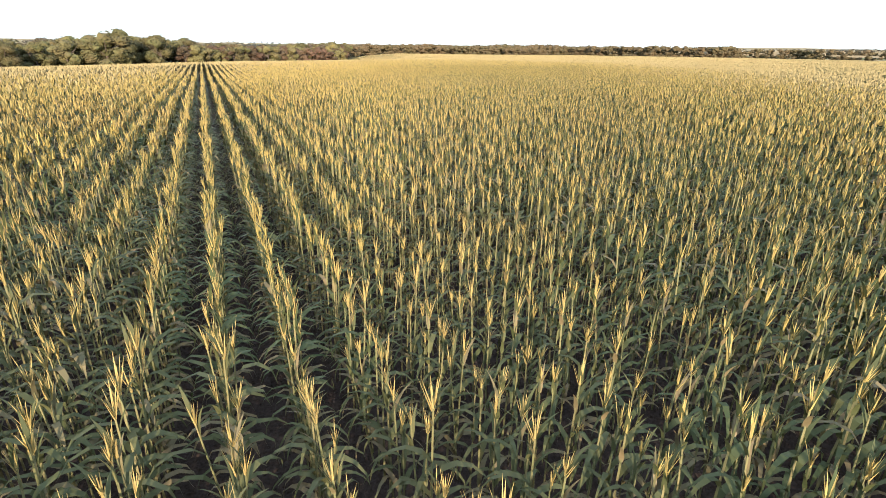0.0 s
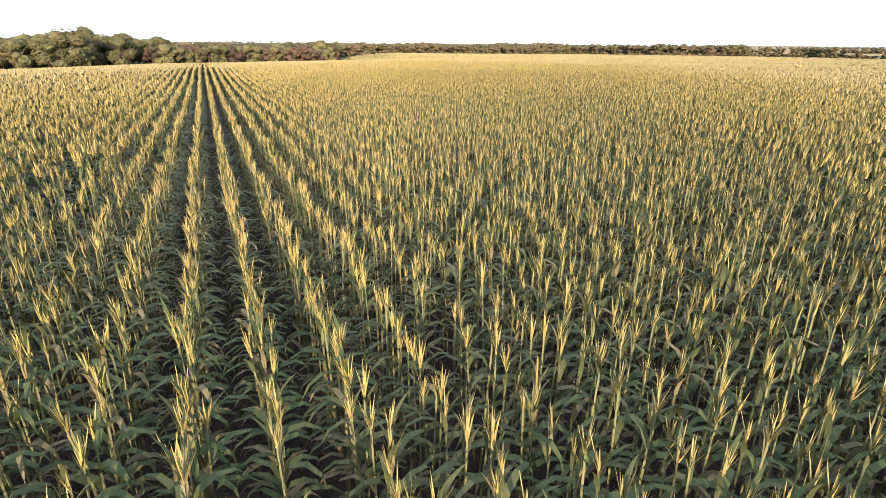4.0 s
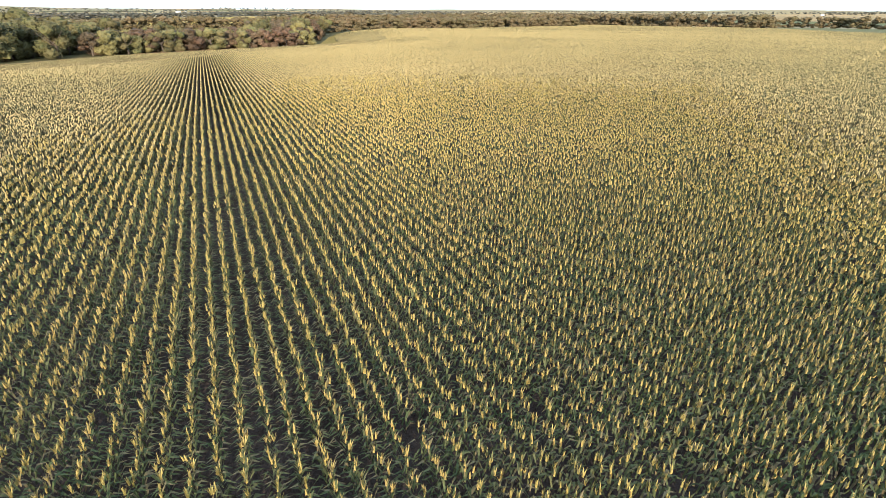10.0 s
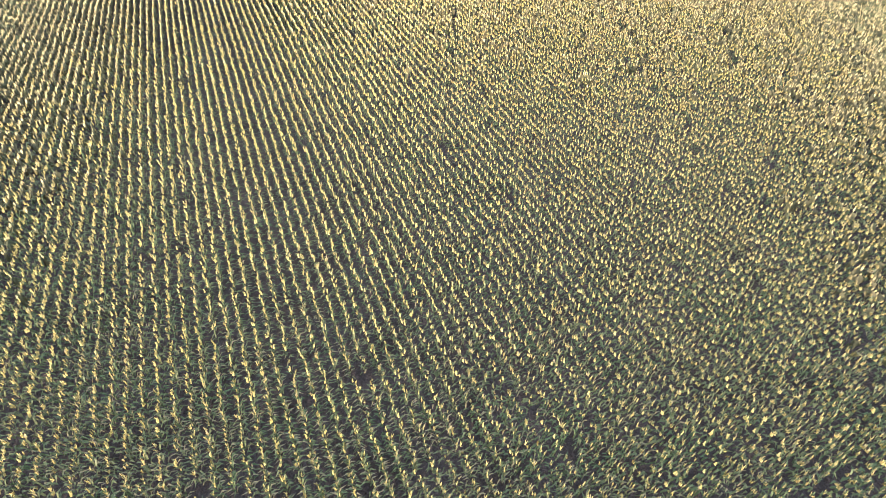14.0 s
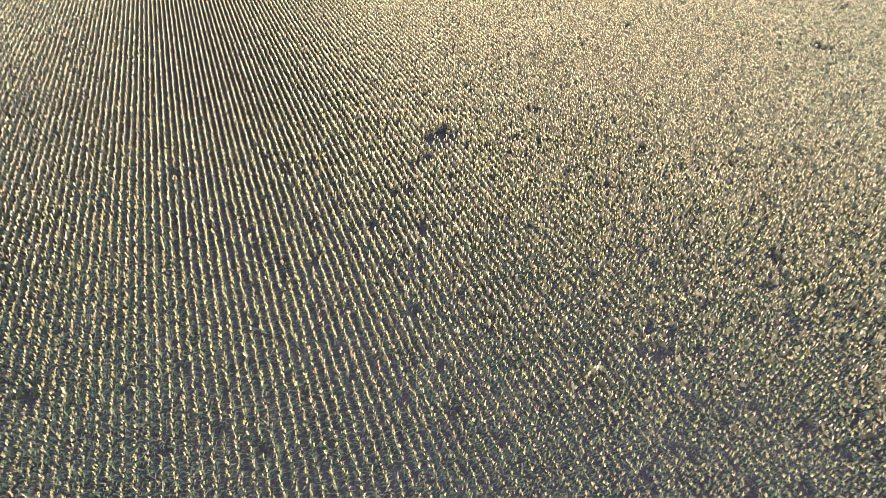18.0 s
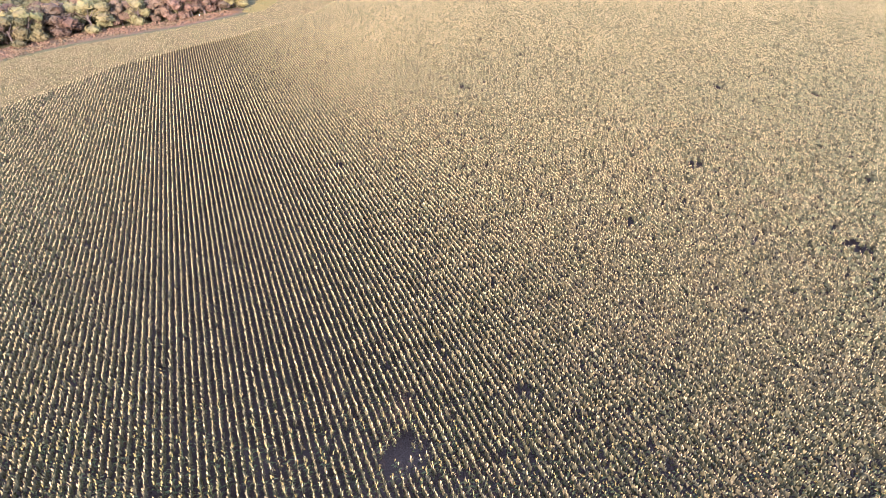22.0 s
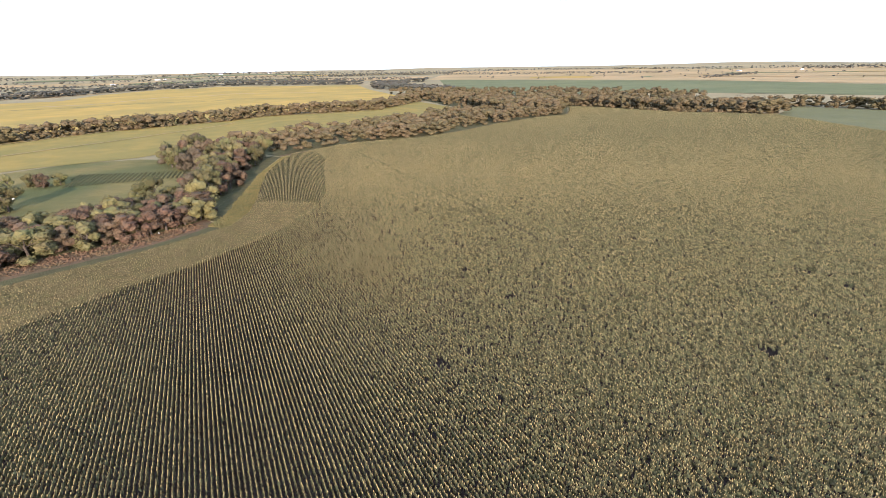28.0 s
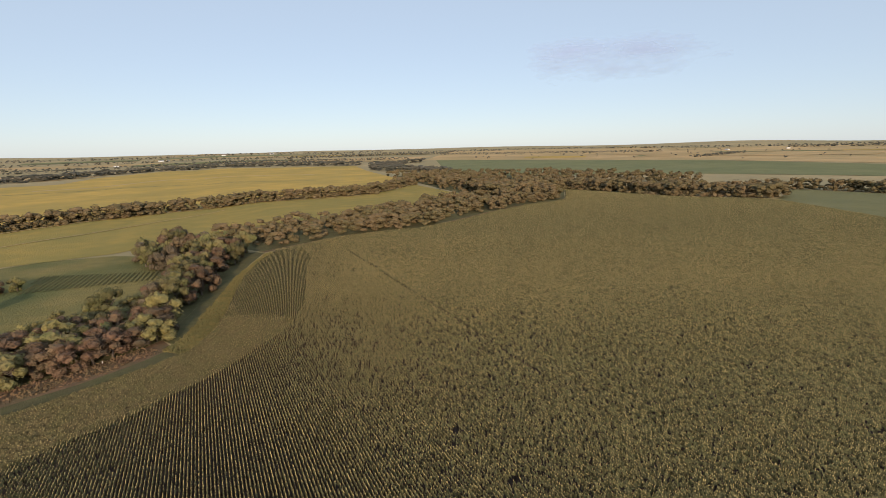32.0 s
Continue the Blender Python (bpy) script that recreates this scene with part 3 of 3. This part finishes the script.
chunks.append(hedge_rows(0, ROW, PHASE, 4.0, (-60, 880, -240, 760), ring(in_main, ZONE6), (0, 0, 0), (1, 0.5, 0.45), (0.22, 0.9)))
V, F, I = join(chunks)
corn = new("corn_field", raw_mesh("corn_field", V, F, CORN_MATS, I))
tagged(corn, "rows of tall ripening corn with golden tassels", "corn", kind="stuff")


def block(x, y):
    return y > 461 - 1.1 * (x - 131) + frayed(x, y, 16)


head_a = hedge_rows(46.5, 0.78, 0, 0.8, (100, 460, -420, 80), lambda x, y: in_headland(x, y) & ~block(x, y) & ~gap(x, y), (2, 0.5, 0.34), (1, 0.30, 0.18), (0.28, 0.9), 1.65, 4)
head_b = hedge_rows(9.0, 0.80, 0, 0.8, (380, 680, -10, 130), lambda x, y: in_headland(x, y) & block(x, y), (1, 0.5, 0.28), (1, 0.36, 0.20), (0.30, 1.05), 1.7, 6)
for name, arr, label in (("headland_corn", head_a, "corn headland rows running along the field edge"), ("corn_block", head_b, "corn block with rows in another direction")):
    tagged(new(name, raw_mesh(name, *arr[:2], CORN_MATS, arr[2])), label, "corn", kind="stuff")

# near plants, one by one
variants = []
for s in range(4):
    thing = tagged(new("corn_plant"), "tall corn plant with arching leaves and golden tassel", "corn plant", "corn plants in the rows")
    tass = []
    for kind, v, f in corn_pieces(200 + s, 9, 5, 10, 0.019, 1.05):
        if kind == "tassel":
            tass.append((v, f, np.zeros(len(f), int)))
            continue
        part({"dry": "leaf"}.get(kind, kind), raw_mesh(kind, v, f, [CORN_MATS[KINDS[kind]]]), thing, "dry tan leaf" if kind == "dry" else "")
    tv, tf, _ = join(tass)
    part("tassel", raw_mesh("tassel", tv, tf, [M_TASSEL]), thing)
    variants.append(thing)
for n, i in enumerate(near):
    m = pose(x0[i], y0[i], float(terrain(x0[i], y0[i])), rng.normal(0, 2.5), rng.normal(0, 2.5), rng.choice([0, 180]) + rng.normal(0, 20)) @ Matrix.Scale(float(rng.normal(0.95, 0.05)), 4)
    if n < len(variants):
        variants[n].matrix_basis = m
    else:
        copy_thing(variants[n % len(variants)], m)


# ---- trees ----
ico = bmesh.new()
bmesh.ops.create_icosphere(ico, subdivisions=2, radius=1.0)
ICO_V = np.array([v.co for v in ico.verts])
ICO_F = np.array([[v.index for v in f.verts] for f in ico.faces])
ico.free()


def crown_arrays(seed, height, radius, lobes, tufts, tuft, low=0.22, body=0.74):
    """A crown of uneven leafy lobes, ragged with many small leaf tufts."""
    g = np.random.default_rng(seed)
    c = []
    for i in range(lobes):
        a, rr = g.uniform(0, 6.283), radius * math.sqrt(g.uniform(0.05, 1)) * 0.72
        zz = height * g.uniform(low + 0.08, 0.84) * (1 - 0.25 * (rr / radius) ** 2)
        c.append((rr * math.cos(a), rr * math.sin(a), zz, radius * g.uniform(0.24, 0.40)))
    c.append((0, 0, height - radius * 0.42, radius * 0.45))
    c = np.array(c)
    vs, fs, off = [], [], 0
    for x, y, z, r in c:
        bump = 1 + 0.16 * np.sin(ICO_V @ g.normal(0, 3.2, 3) + g.uniform(0, 6)) + g.normal(0, 0.15, len(ICO_V))
        vs.append(ICO_V * (bump * r * body)[:, None] + np.array([x, y, z]))
        fs.append(ICO_F + off)
        off += len(ICO_V)
    k = g.integers(0, len(c), tufts)
    d = g.normal(size=(tufts, 3))
    d[:, 2] = d[:, 2] * 0.85 + 0.25
    d /= np.linalg.norm(d, axis=1)[:, None]
    p = c[k, :3] + d * (c[k, 3] * g.uniform(0.80, 1.10, tufts))[:, None]
    p[:, 2] = np.maximum(p[:, 2], height * low * g.uniform(0.6, 1.2, tufts))
    nrm = d + g.normal(0, 0.22, (tufts, 3))
    nrm /= np.linalg.norm(nrm, axis=1)[:, None]
    u = np.cross(nrm, g.normal(size=(tufts, 3)))
    u /= np.linalg.norm(u, axis=1)[:, None]
    w = np.cross(nrm, u)
    sz = (tuft * g.uniform(0.6, 1.35, tufts))[:, None]
    V = np.stack([p - u * sz * 0.6, p + w * sz * 0.45 + nrm * sz * 0.18, p + u * sz * 0.6 - nrm * sz * 0.1, p - w * sz * 0.45 + nrm * sz * 0.12], 1).reshape(-1, 3)
    b = (np.arange(tufts) * 4)[:, None] + off
    T = np.concatenate([b + np.array([[0, 1, 2]]), b + np.array([[0, 2, 3]])])
    return np.concatenate(vs + [V]), np.concatenate(fs + [T])


def limb(p, q, r0, r1, n=5):
    p, q = Vector(p), Vector(q)
    d = (q - p).normalized()
    u = d.orthogonal().normalized()
    w = d.cross(u)
    ring = lambda c, r: [c + (u * math.cos(6.2832 * i / n) + w * math.sin(6.2832 * i / n)) * r for i in range(n)]
    v = [tuple(a) for a in ring(p, r0) + ring(q, r1)]
    f = []
    for i in range(n):
        j = (i + 1) % n
        f += [(i, j, n + j), (i, n + j, n + i)]
    return np.array(v), np.array(f), np.zeros(2 * n, int)


def make_tree(seed, height, radius, colour, tufts, tuft, label, low=0.2):
    g = random.Random(seed)
    thing = tagged(new("tree"), label, "tree", "trees along the field")
    lean = (g.uniform(-0.5, 0.5), g.uniform(-0.5, 0.5), height * 0.5)
    pieces = [limb((0, 0, -0.4), lean, height * 0.035, height * 0.02, 6)]
    for i in range(5):
        a = i * 1.257 + g.uniform(-0.4, 0.4)
        f = g.uniform(0.45, 0.95)
        pieces.append(limb(Vector(lean) * f, (math.cos(a) * radius * 0.6, math.sin(a) * radius * 0.6, height * g.uniform(0.55, 0.8)), height * 0.014, height * 0.005, 4))
    part("trunk", raw_mesh("trunk", *join(pieces)[:2], [M_BARK]), thing, "grey brown trunk with limbs")
    V, T = crown_arrays(seed, height, radius, 14, tufts, tuft, low)
    part("crown", raw_mesh("crown", V, T, [CROWNS[colour]]), thing)
    return thing


LABELS = {"olive": "leafy olive green tree beside the corn", "brown": "russet brown leafy tree in the belt", "yellow": "yellow green autumn tree beside the track",
          "silver": "pale silvery green tree beside the track", "dusk": "grey brown leafy tree at the field edge"}
PROTO = {}


def plant(x, y, height, colour, flavour, width=1.0):
    """A tree of a stored kind, resized, turned and stood on the ground."""
    key = (colour, flavour)
    m = pose(x, y, float(terrain(x, y)), 0, 0, rng.uniform(0, 360)) @ Matrix.Diagonal((height / 10 * width, height / 10 * width, height / 10, 1))
    if key not in PROTO:
        PROTO[key] = make_tree(hash_seed(key), 10.0, 5.0 if flavour < 2 else 4.0, colour, 1150, 0.46, LABELS[colour], 0.04)
        PROTO[key].matrix_basis = m
        return PROTO[key]
    src = PROTO[key]
    ob = copy_thing(src, Matrix.Identity(4))
    ob.matrix_basis = m
    return ob


def hash_seed(key):
    return sum(ord(ch) for ch in key[0]) * 7 + key[1] * 31


def strip_points(front, back, spacing, n):
    """Well spaced random places between two lines."""
    a, b = along(front, 200), along(back, 200)
    out = np.empty((0, 2))
    for _ in range(n * 12):
        t, w = rng.integers(0, 200), rng.uniform(0, 1)
        p = a[t] * (1 - w) + b[t] * w
        if len(out) == 0 or np.min(np.hypot(*(out - p).T)) > spacing:
            out = np.vstack([out, p])
        if len(out) >= n:
            break
    return out


# near belt along the track
for front, back, space, count in (([(-200, 330), (-100, 352), (-40, 366), (-10, 380)], [(-200, 430), (-100, 440), (-40, 450), (-10, 452)], 6.6, 95),
                                  ([(-10, 380), (25, 400), (40, 413), (60, 420), (78, 426), (92, 435), (103, 446)], [(-10, 446), (30, 448), (50, 452), (64, 458), (76, 464), (88, 466), (100, 464)], 5.2, 115)):
    for p in strip_points(front, back, space, count):
        f = rng.random()
        low = p[0] > -10
        plant(p[0], p[1], rng.uniform(8.5, 12.0) if low else rng.uniform(13, 19), "brown" if (low and f < 0.52) else ("olive" if f < 0.88 else ("yellow" if low else "dusk")), int(rng.integers(0, 3)), rng.uniform(1.15, 1.6))
for x, y, h, colour, w in ((-51, 448, 23, "olive", 1.2), (102, 466, 15.5, "yellow", 1.15), (111, 500, 12, "silver", 1.1), (104, 512, 11, "silver", 0.9), (67, 450, 13.5, "yellow", 1.25), (57, 455, 12, "yellow", 1.1),
                           (16, 505, 14, "olive", 1.2), (80, 486, 15, "olive", 1.1), (26, 570, 8, "olive", 1.2), (18, 566, 9, "brown", 1.1), (10, 575, 8, "olive", 1.1), (0, 572, 9, "olive", 1.0)):
    plant(x, y, h, colour, 0, w)
for p in strip_points([(58, 462), (80, 466), (98, 470), (104, 490)], [(48, 482), (75, 494), (92, 508), (98, 522)], 5.0, 32):
    plant(p[0], p[1], rng.uniform(4.5, 8.0), "olive", int(rng.integers(0, 3)), rng.uniform(1.2, 1.7))
# the wood beyond the track
for p in strip_points([(112, 482), (118, 505), (127, 530), (134, 560), (142, 590), (155, 612)], [(96, 490), (100, 530), (104, 570), (80, 612), (72, 640), (98, 695)], 8.0, 60):
    f = rng.random()
    plant(p[0], p[1], rng.uniform(12, 17), "olive" if f < 0.6 else ("brown" if f < 0.85 else "dusk"), int(rng.integers(0, 3)), rng.uniform(0.9, 1.25))
# ---- distant woods, too many to count ----
def woods(name, front, back, spacing, n, h0, h1, material, tufts, label):
    pts = strip_points(front, back, spacing, n)
    chunks = []
    forms = [crown_arrays(400 + k, 10, 4.6, (8 if tufts > 150 else 5) if tufts > 60 else 1, tufts * 2 // 3, 10 / math.sqrt(tufts) * 1.1, 0.05) for k in range(6)]
    for k, p in enumerate(pts):
        v, f = forms[k % 6]
        h = rng.uniform(h0, h1) / 10
        a = rng.uniform(0, 6.283)
        c, s = math.cos(a), math.sin(a)
        w = h * (rng.uniform(1.3, 1.9) if tufts > 40 else rng.uniform(1.8, 3.0))
        q = np.stack([(v[:, 0] * c - v[:, 1] * s) * w + p[0], (v[:, 0] * s + v[:, 1] * c) * w + p[1], v[:, 2] * h + float(terrain(*p))], -1)
        chunks.append((q, f, np.zeros(len(f), int)))
    V, F, I = join(chunks)
    return tagged(new(name, raw_mesh(name, V, F, [material])), label, "woods", kind="stuff")


woods("field_edge_woods", [(162, 616), (189, 619), (227, 634), (267, 643), (290, 641), (328, 661), (405, 710), (460, 739), (538, 764)],
      [(130, 700), (190, 715), (245, 722), (323, 772), (384, 815), (470, 845), (540, 830)], 9.0, 170, 10, 15, M_WOODS, 420, "grey brown woods along the far corn edge")
woods("tree_belt", [(-260, 800), (-85, 852), (-16, 896), (46, 922), (105, 964), (181, 966), (274, 980), (362, 992), (497, 1150)], [(-270, 835), (-95, 890), (-20, 925), (40, 950), (100, 995), (181, 998), (274, 1008), (365, 1025), (490, 1190)], 8.0, 230, 12, 17, M_WOODS, 110, "grey brown belt of trees between crop fields")
woods("creek_woods", [(541, 770), (590, 860), (638, 884), (655, 830), (672, 760), (684, 702), (723, 655), (742, 614)], [(480, 870), (520, 1000), (640, 980), (710, 890), (735, 800), (750, 740), (780, 690), (790, 640)], 12, 210, 15, 20, M_WOODS, 110, "dense olive and brown woods along a creek")
woods("valley_woods", [(492, 1010), (512, 1090), (528, 1180), (550, 1330)], [(590, 1010), (620, 1090), (640, 1200), (650, 1400)], 13, 90, 13, 18, M_WOODS, 70, "grey brown woods where two tree belts meet")
woods("far_woods", [(490, 1180), (560, 1090), (640, 990), (720, 900), (770, 780)], [(560, 1500), (720, 1400), (900, 1230), (960, 1000), (900, 840)], 15, 260, 14, 20, M_WOODS, 60, "broad woods in the valley beyond the fields")
woods("hedge_woods", [(800, 680), (895, 690), (920, 588), (985, 350), (1010, 0)], [(810, 720), (925, 705), (950, 595), (1015, 350), (1040, 0)], 9.5, 120, 13, 18, M_WOODS, 80, "dark tree line beyond the pale field")
woods("far_woods", [(-900, 1700), (-420, 1900), (-250, 2080), (-150, 2300), (150, 2500), (420, 2400), (680, 2220)], [(-950, 1800), (-450, 2020), (-290, 2200), (-170, 2430), (150, 2640), (450, 2560), (740, 2330)], 13, 480, 12, 18, M_FARWOODS, 20, "far dark woods behind the golden field")
woods("far_woods", [(700, 1500), (620, 1800), (720, 2200), (1000, 2300)], [(780, 1560), (740, 1900), (900, 2250), (1060, 2420)], 16, 170, 12, 17, M_FARWOODS, 36, "far woods between fields")
for k, (a, b, h) in enumerate((((-1300, 2600), (500, 3100), 16), ((-1400, 3300), (1200, 3600), 18), ((-1200, 4100), (1500, 4300), 20), ((1300, 4000), (3000, 3300), 18), ((2900, 3300), (4100, 1500), 20), ((2000, 1750), (2500, 1900), 14), ((3300, 2200), (3900, 1200), 20), ((-900, 2350), (-300, 2700), 16), ((200, 2950), (1100, 2750), 16), ((1500, 3200), (2600, 2500), 16), ((600, 3300), (1700, 3500), 18))):
    d = np.array([b[1] - a[1], a[0] - b[0]], float)
    d = d / np.hypot(*d) * 40
    woods("horizon_trees", [a, b], [tuple(np.array(a) - d), tuple(np.array(b) - d)], 15, 150, h * 0.4, h * 0.75, M_FARWOODS, 8, "thin dark tree lines near the horizon")
# single trees dotted over the dry hills
woods("prairie_trees", [(1300, 2600), (1850, 1700), (1950, 900)], [(2300, 3500), (3000, 2700), (3300, 1200)], 45, 60, 6, 10, M_FARWOODS, 24, "scattered dark trees on dry hills")


# ---- weeds along the track ----
def tufts(name, low, high, n, h, w, material, label):
    a, b = along(low, 200), along(high, 200)
    t, f = rng.integers(0, 200, n), rng.uniform(0, 1, n)[:, None]
    p = a[t] * (1 - f) + b[t] * f + rng.normal(0, 0.4, (n, 2))
    z = terrain(p[:, 0], p[:, 1]) - 0.05
    az = rng.uniform(0, 6.283, n)
    hh = h * rng.uniform(0.5, 1.3, n)
    ux, uy = np.cos(az) * w * rng.uniform(0.6, 1.4, n), np.sin(az) * w * rng.uniform(0.6, 1.4, n)
    lx, ly = rng.normal(0, 0.35, n) * hh, rng.normal(0, 0.35, n) * hh
    V = np.stack([np.stack([p[:, 0] - ux, p[:, 1] - uy, z], -1), np.stack([p[:, 0] + ux, p[:, 1] + uy, z], -1), np.stack([p[:, 0] + ux * 0.4 + lx, p[:, 1] + uy * 0.4 + ly, z + hh], -1), np.stack([p[:, 0] - ux * 0.7 + lx, p[:, 1] - uy * 0.7 + ly, z + hh * 0.8], -1)], 1).reshape(-1, 3)
    F = (np.arange(n) * 4)[:, None] + np.arange(4)[None]
    return tagged(new(name, raw_mesh(name, V, F, [material])), label, "weeds", kind="stuff")


tufts("weeds", [(104, 431), (111, 443), (119, 474), (129, 510), (137, 541), (149, 572), (160, 597)], [(112, 421), (120, 440), (127, 469), (134, 508), (141, 539), (153, 568), (165, 600)], 9000, 1.0, 0.4, M_WEED, "tall dry yellow weeds along the track")
tufts("grass_verge", [(-90, 296), (-36, 330), (0, 354), (26, 382), (41, 397), (62, 406), (82, 414), (104, 431)], [(-94, 313), (-42, 348), (-4, 372), (22, 399), (37, 412), (58, 419), (76, 425), (96, 438)], 5000, 0.6, 0.4, M_TRACK, "rough reddish grass on the track verge")
plot_area = lambda x, y: (y > 561) & (y < 604 - (x - 30) * 0.33) & (x > 29) & (x < 95)
plot = hedge_rows(6.0, 2.7, 0, 1.5, (540, 640, -60, 60), plot_area, (0, 0, 0), (0, 0, 0), (0.7, 0.15), 0.8)
tagged(new("crop_plot", raw_mesh("crop_plot", *plot[:2], [M_WEED])), "small plot of low crop rows in the meadow", "crop", kind="stuff")


# ---- small far things ----
def building(x, y, w, d, h, turn, label):
    thing = tagged(new("farm_building"), label, "building", "far farm buildings")
    me = bmesh.new()
    v = [me.verts.new(p) for p in ((-w, -d, -1), (w, -d, -1), (w, d, -1), (-w, d, -1), (-w, -d, h), (w, -d, h), (w, d, h), (-w, d, h), (-w, 0, h * 1.5), (w, 0, h * 1.5))]
    for f in ((0, 1, 5, 4), (2, 3, 7, 6), (1, 2, 6, 9, 5), (3, 0, 4, 8, 7)):
        me.faces.new([v[i] for i in f])
    a = bpy.data.meshes.new("wall")
    me.to_mesh(a)
    a.materials.append(M_WHITE)
    part("wall", a, thing)
    o, e = h * 0.06, w * 1.06
    rv = [(-e, -d * 1.12, h - o), (e, -d * 1.12, h - o), (e, 0, h * 1.5 + 0.1), (-e, 0, h * 1.5 + 0.1), (e, d * 1.12, h - o), (-e, d * 1.12, h - o)]
    rv += [(p[0], p[1], p[2] + 0.25) for p in rv]
    part("roof", raw_mesh("roof", rv, [(0, 1, 2, 3), (3, 2, 4, 5), (6, 7, 8, 9), (9, 8, 10, 11), (0, 1, 7, 6), (5, 4, 10, 11)], [M_ROOF]), thing, "pale metal gable roof")
    thing.matrix_basis = pose(x, y, float(terrain(x, y)), 0, 0, turn)
    return thing


for x, y, w, d, h, turn in ((-219, 3106, 10, 5, 4, 10), (-56, 3590, 12, 7, 5, 30), (-20, 3600, 8, 6, 6, 80), (631, 4300, 16, 8, 7, 0), (3128, 2096, 14, 8, 6, 40), (8, 535, 3.2, 1.6, 1.6, 20), (2900, 2300, 20, 6, 5, 60), (300, 4200, 12, 6, 6, 15)):
    building(x, y, w, d, h, turn, "small white shed beside bushes" if w < 4 else "white farm building far across the fields")


def marker(x, y):
    thing = tagged(new("marker_post"), "small white marker post beside the track", "post")
    v, f, _ = limb((0, 0, -0.2), (0, 0, 1.1), 0.16, 0.13, 6)
    part("post", raw_mesh("post", v, f, [M_WHITE]), thing)
    cv, cf, _ = limb((0, 0, 1.1), (0, 0, 1.22), 0.19, 0.06, 6)
    part("cap", raw_mesh("cap", cv, cf, [M_WHITE]), thing)
    thing.matrix_basis = pose(x, y, float(terrain(x, y)))


marker(85, 428)

# ---- a thin cloud far off ----
cm = bpy.data.materials.new("cloud_vapour")
cm.use_nodes = True
n, k = cm.node_tree.nodes, cm.node_tree.links
n.remove(n["Principled BSDF"])
tc = n.new("ShaderNodeTexCoord")
no = n.new("ShaderNodeTexNoise")
no.inputs["Scale"].default_value, no.inputs["Detail"].default_value = 3.2, 8.0
mp = n.new("ShaderNodeMapping")
mp.inputs["Scale"].default_value = (1.0, 1.0, 1.3)
k.new(tc.outputs["Generated"], mp.inputs["Vector"])
k.new(mp.outputs[0], no.inputs["Vector"])
sp = n.new("ShaderNodeSeparateXYZ")
k.new(tc.outputs["Generated"], sp.inputs[0])


def math_node(op, a, b):
    q = n.new("ShaderNodeMath")
    q.operation = op
    for i, v in enumerate((a, b)):
        if isinstance(v, (int, float)):
            q.inputs[i].default_value = v
        else:
            k.new(v, q.inputs[i])
    return q.outputs[0]


ex = math_node("MULTIPLY", math_node("SUBTRACT", sp.outputs[0], 0.55), 2.1)
ez = math_node("MULTIPLY", math_node("SUBTRACT", sp.outputs[2], 0.5), 2.3)
rad = math_node("ADD", math_node("MULTIPLY", ex, ex), math_node("MULTIPLY", ez, ez))
dens = math_node("SUBTRACT", math_node("ADD", math_node("MULTIPLY", no.outputs[0], 2.0), -0.30), rad)
al = n.new("ShaderNodeMapRange")
al.inputs[1].default_value, al.inputs[2].default_value, al.inputs[4].default_value = 0.0, 0.9, 0.75
k.new(dens, al.inputs[0])
df, tr, mx = n.new("ShaderNodeBsdfDiffuse"), n.new("ShaderNodeBsdfTransparent"), n.new("ShaderNodeMixShader")
df.inputs[0].default_value = (0.28, 0.37, 0.60, 1)
k.new(al.outputs[0], mx.inputs[0])
k.new(tr.outputs[0], mx.inputs[1])
k.new(df.outputs[0], mx.inputs[2])
k.new(mx.outputs[0], n["Material Output"].inputs[0])
cv, cf = [], []
for j in range(5):
    for i in range(13):
        u, w = i / 12, j / 4
        az = radians(29.5 + 23.5 * u)
        r = 4500 - 60 * math.sin(3.14 * w)
        cv.append((122 + r * math.sin(az), 218 + r * math.cos(az), 68 + r * math.tan(radians(5.2 + 6.2 * w))))
for j in range(4):
    for i in range(12):
        a = j * 13 + i
        cf.append((a, a + 1, a + 14, a + 13))
cloud = new("cloud", raw_mesh("cloud", cv, cf, [cm], smooth_shade=True))
cloud.visible_shadow = False
tagged(cloud, "thin grey lilac evening cloud low over the horizon", "cloud", kind="structure")
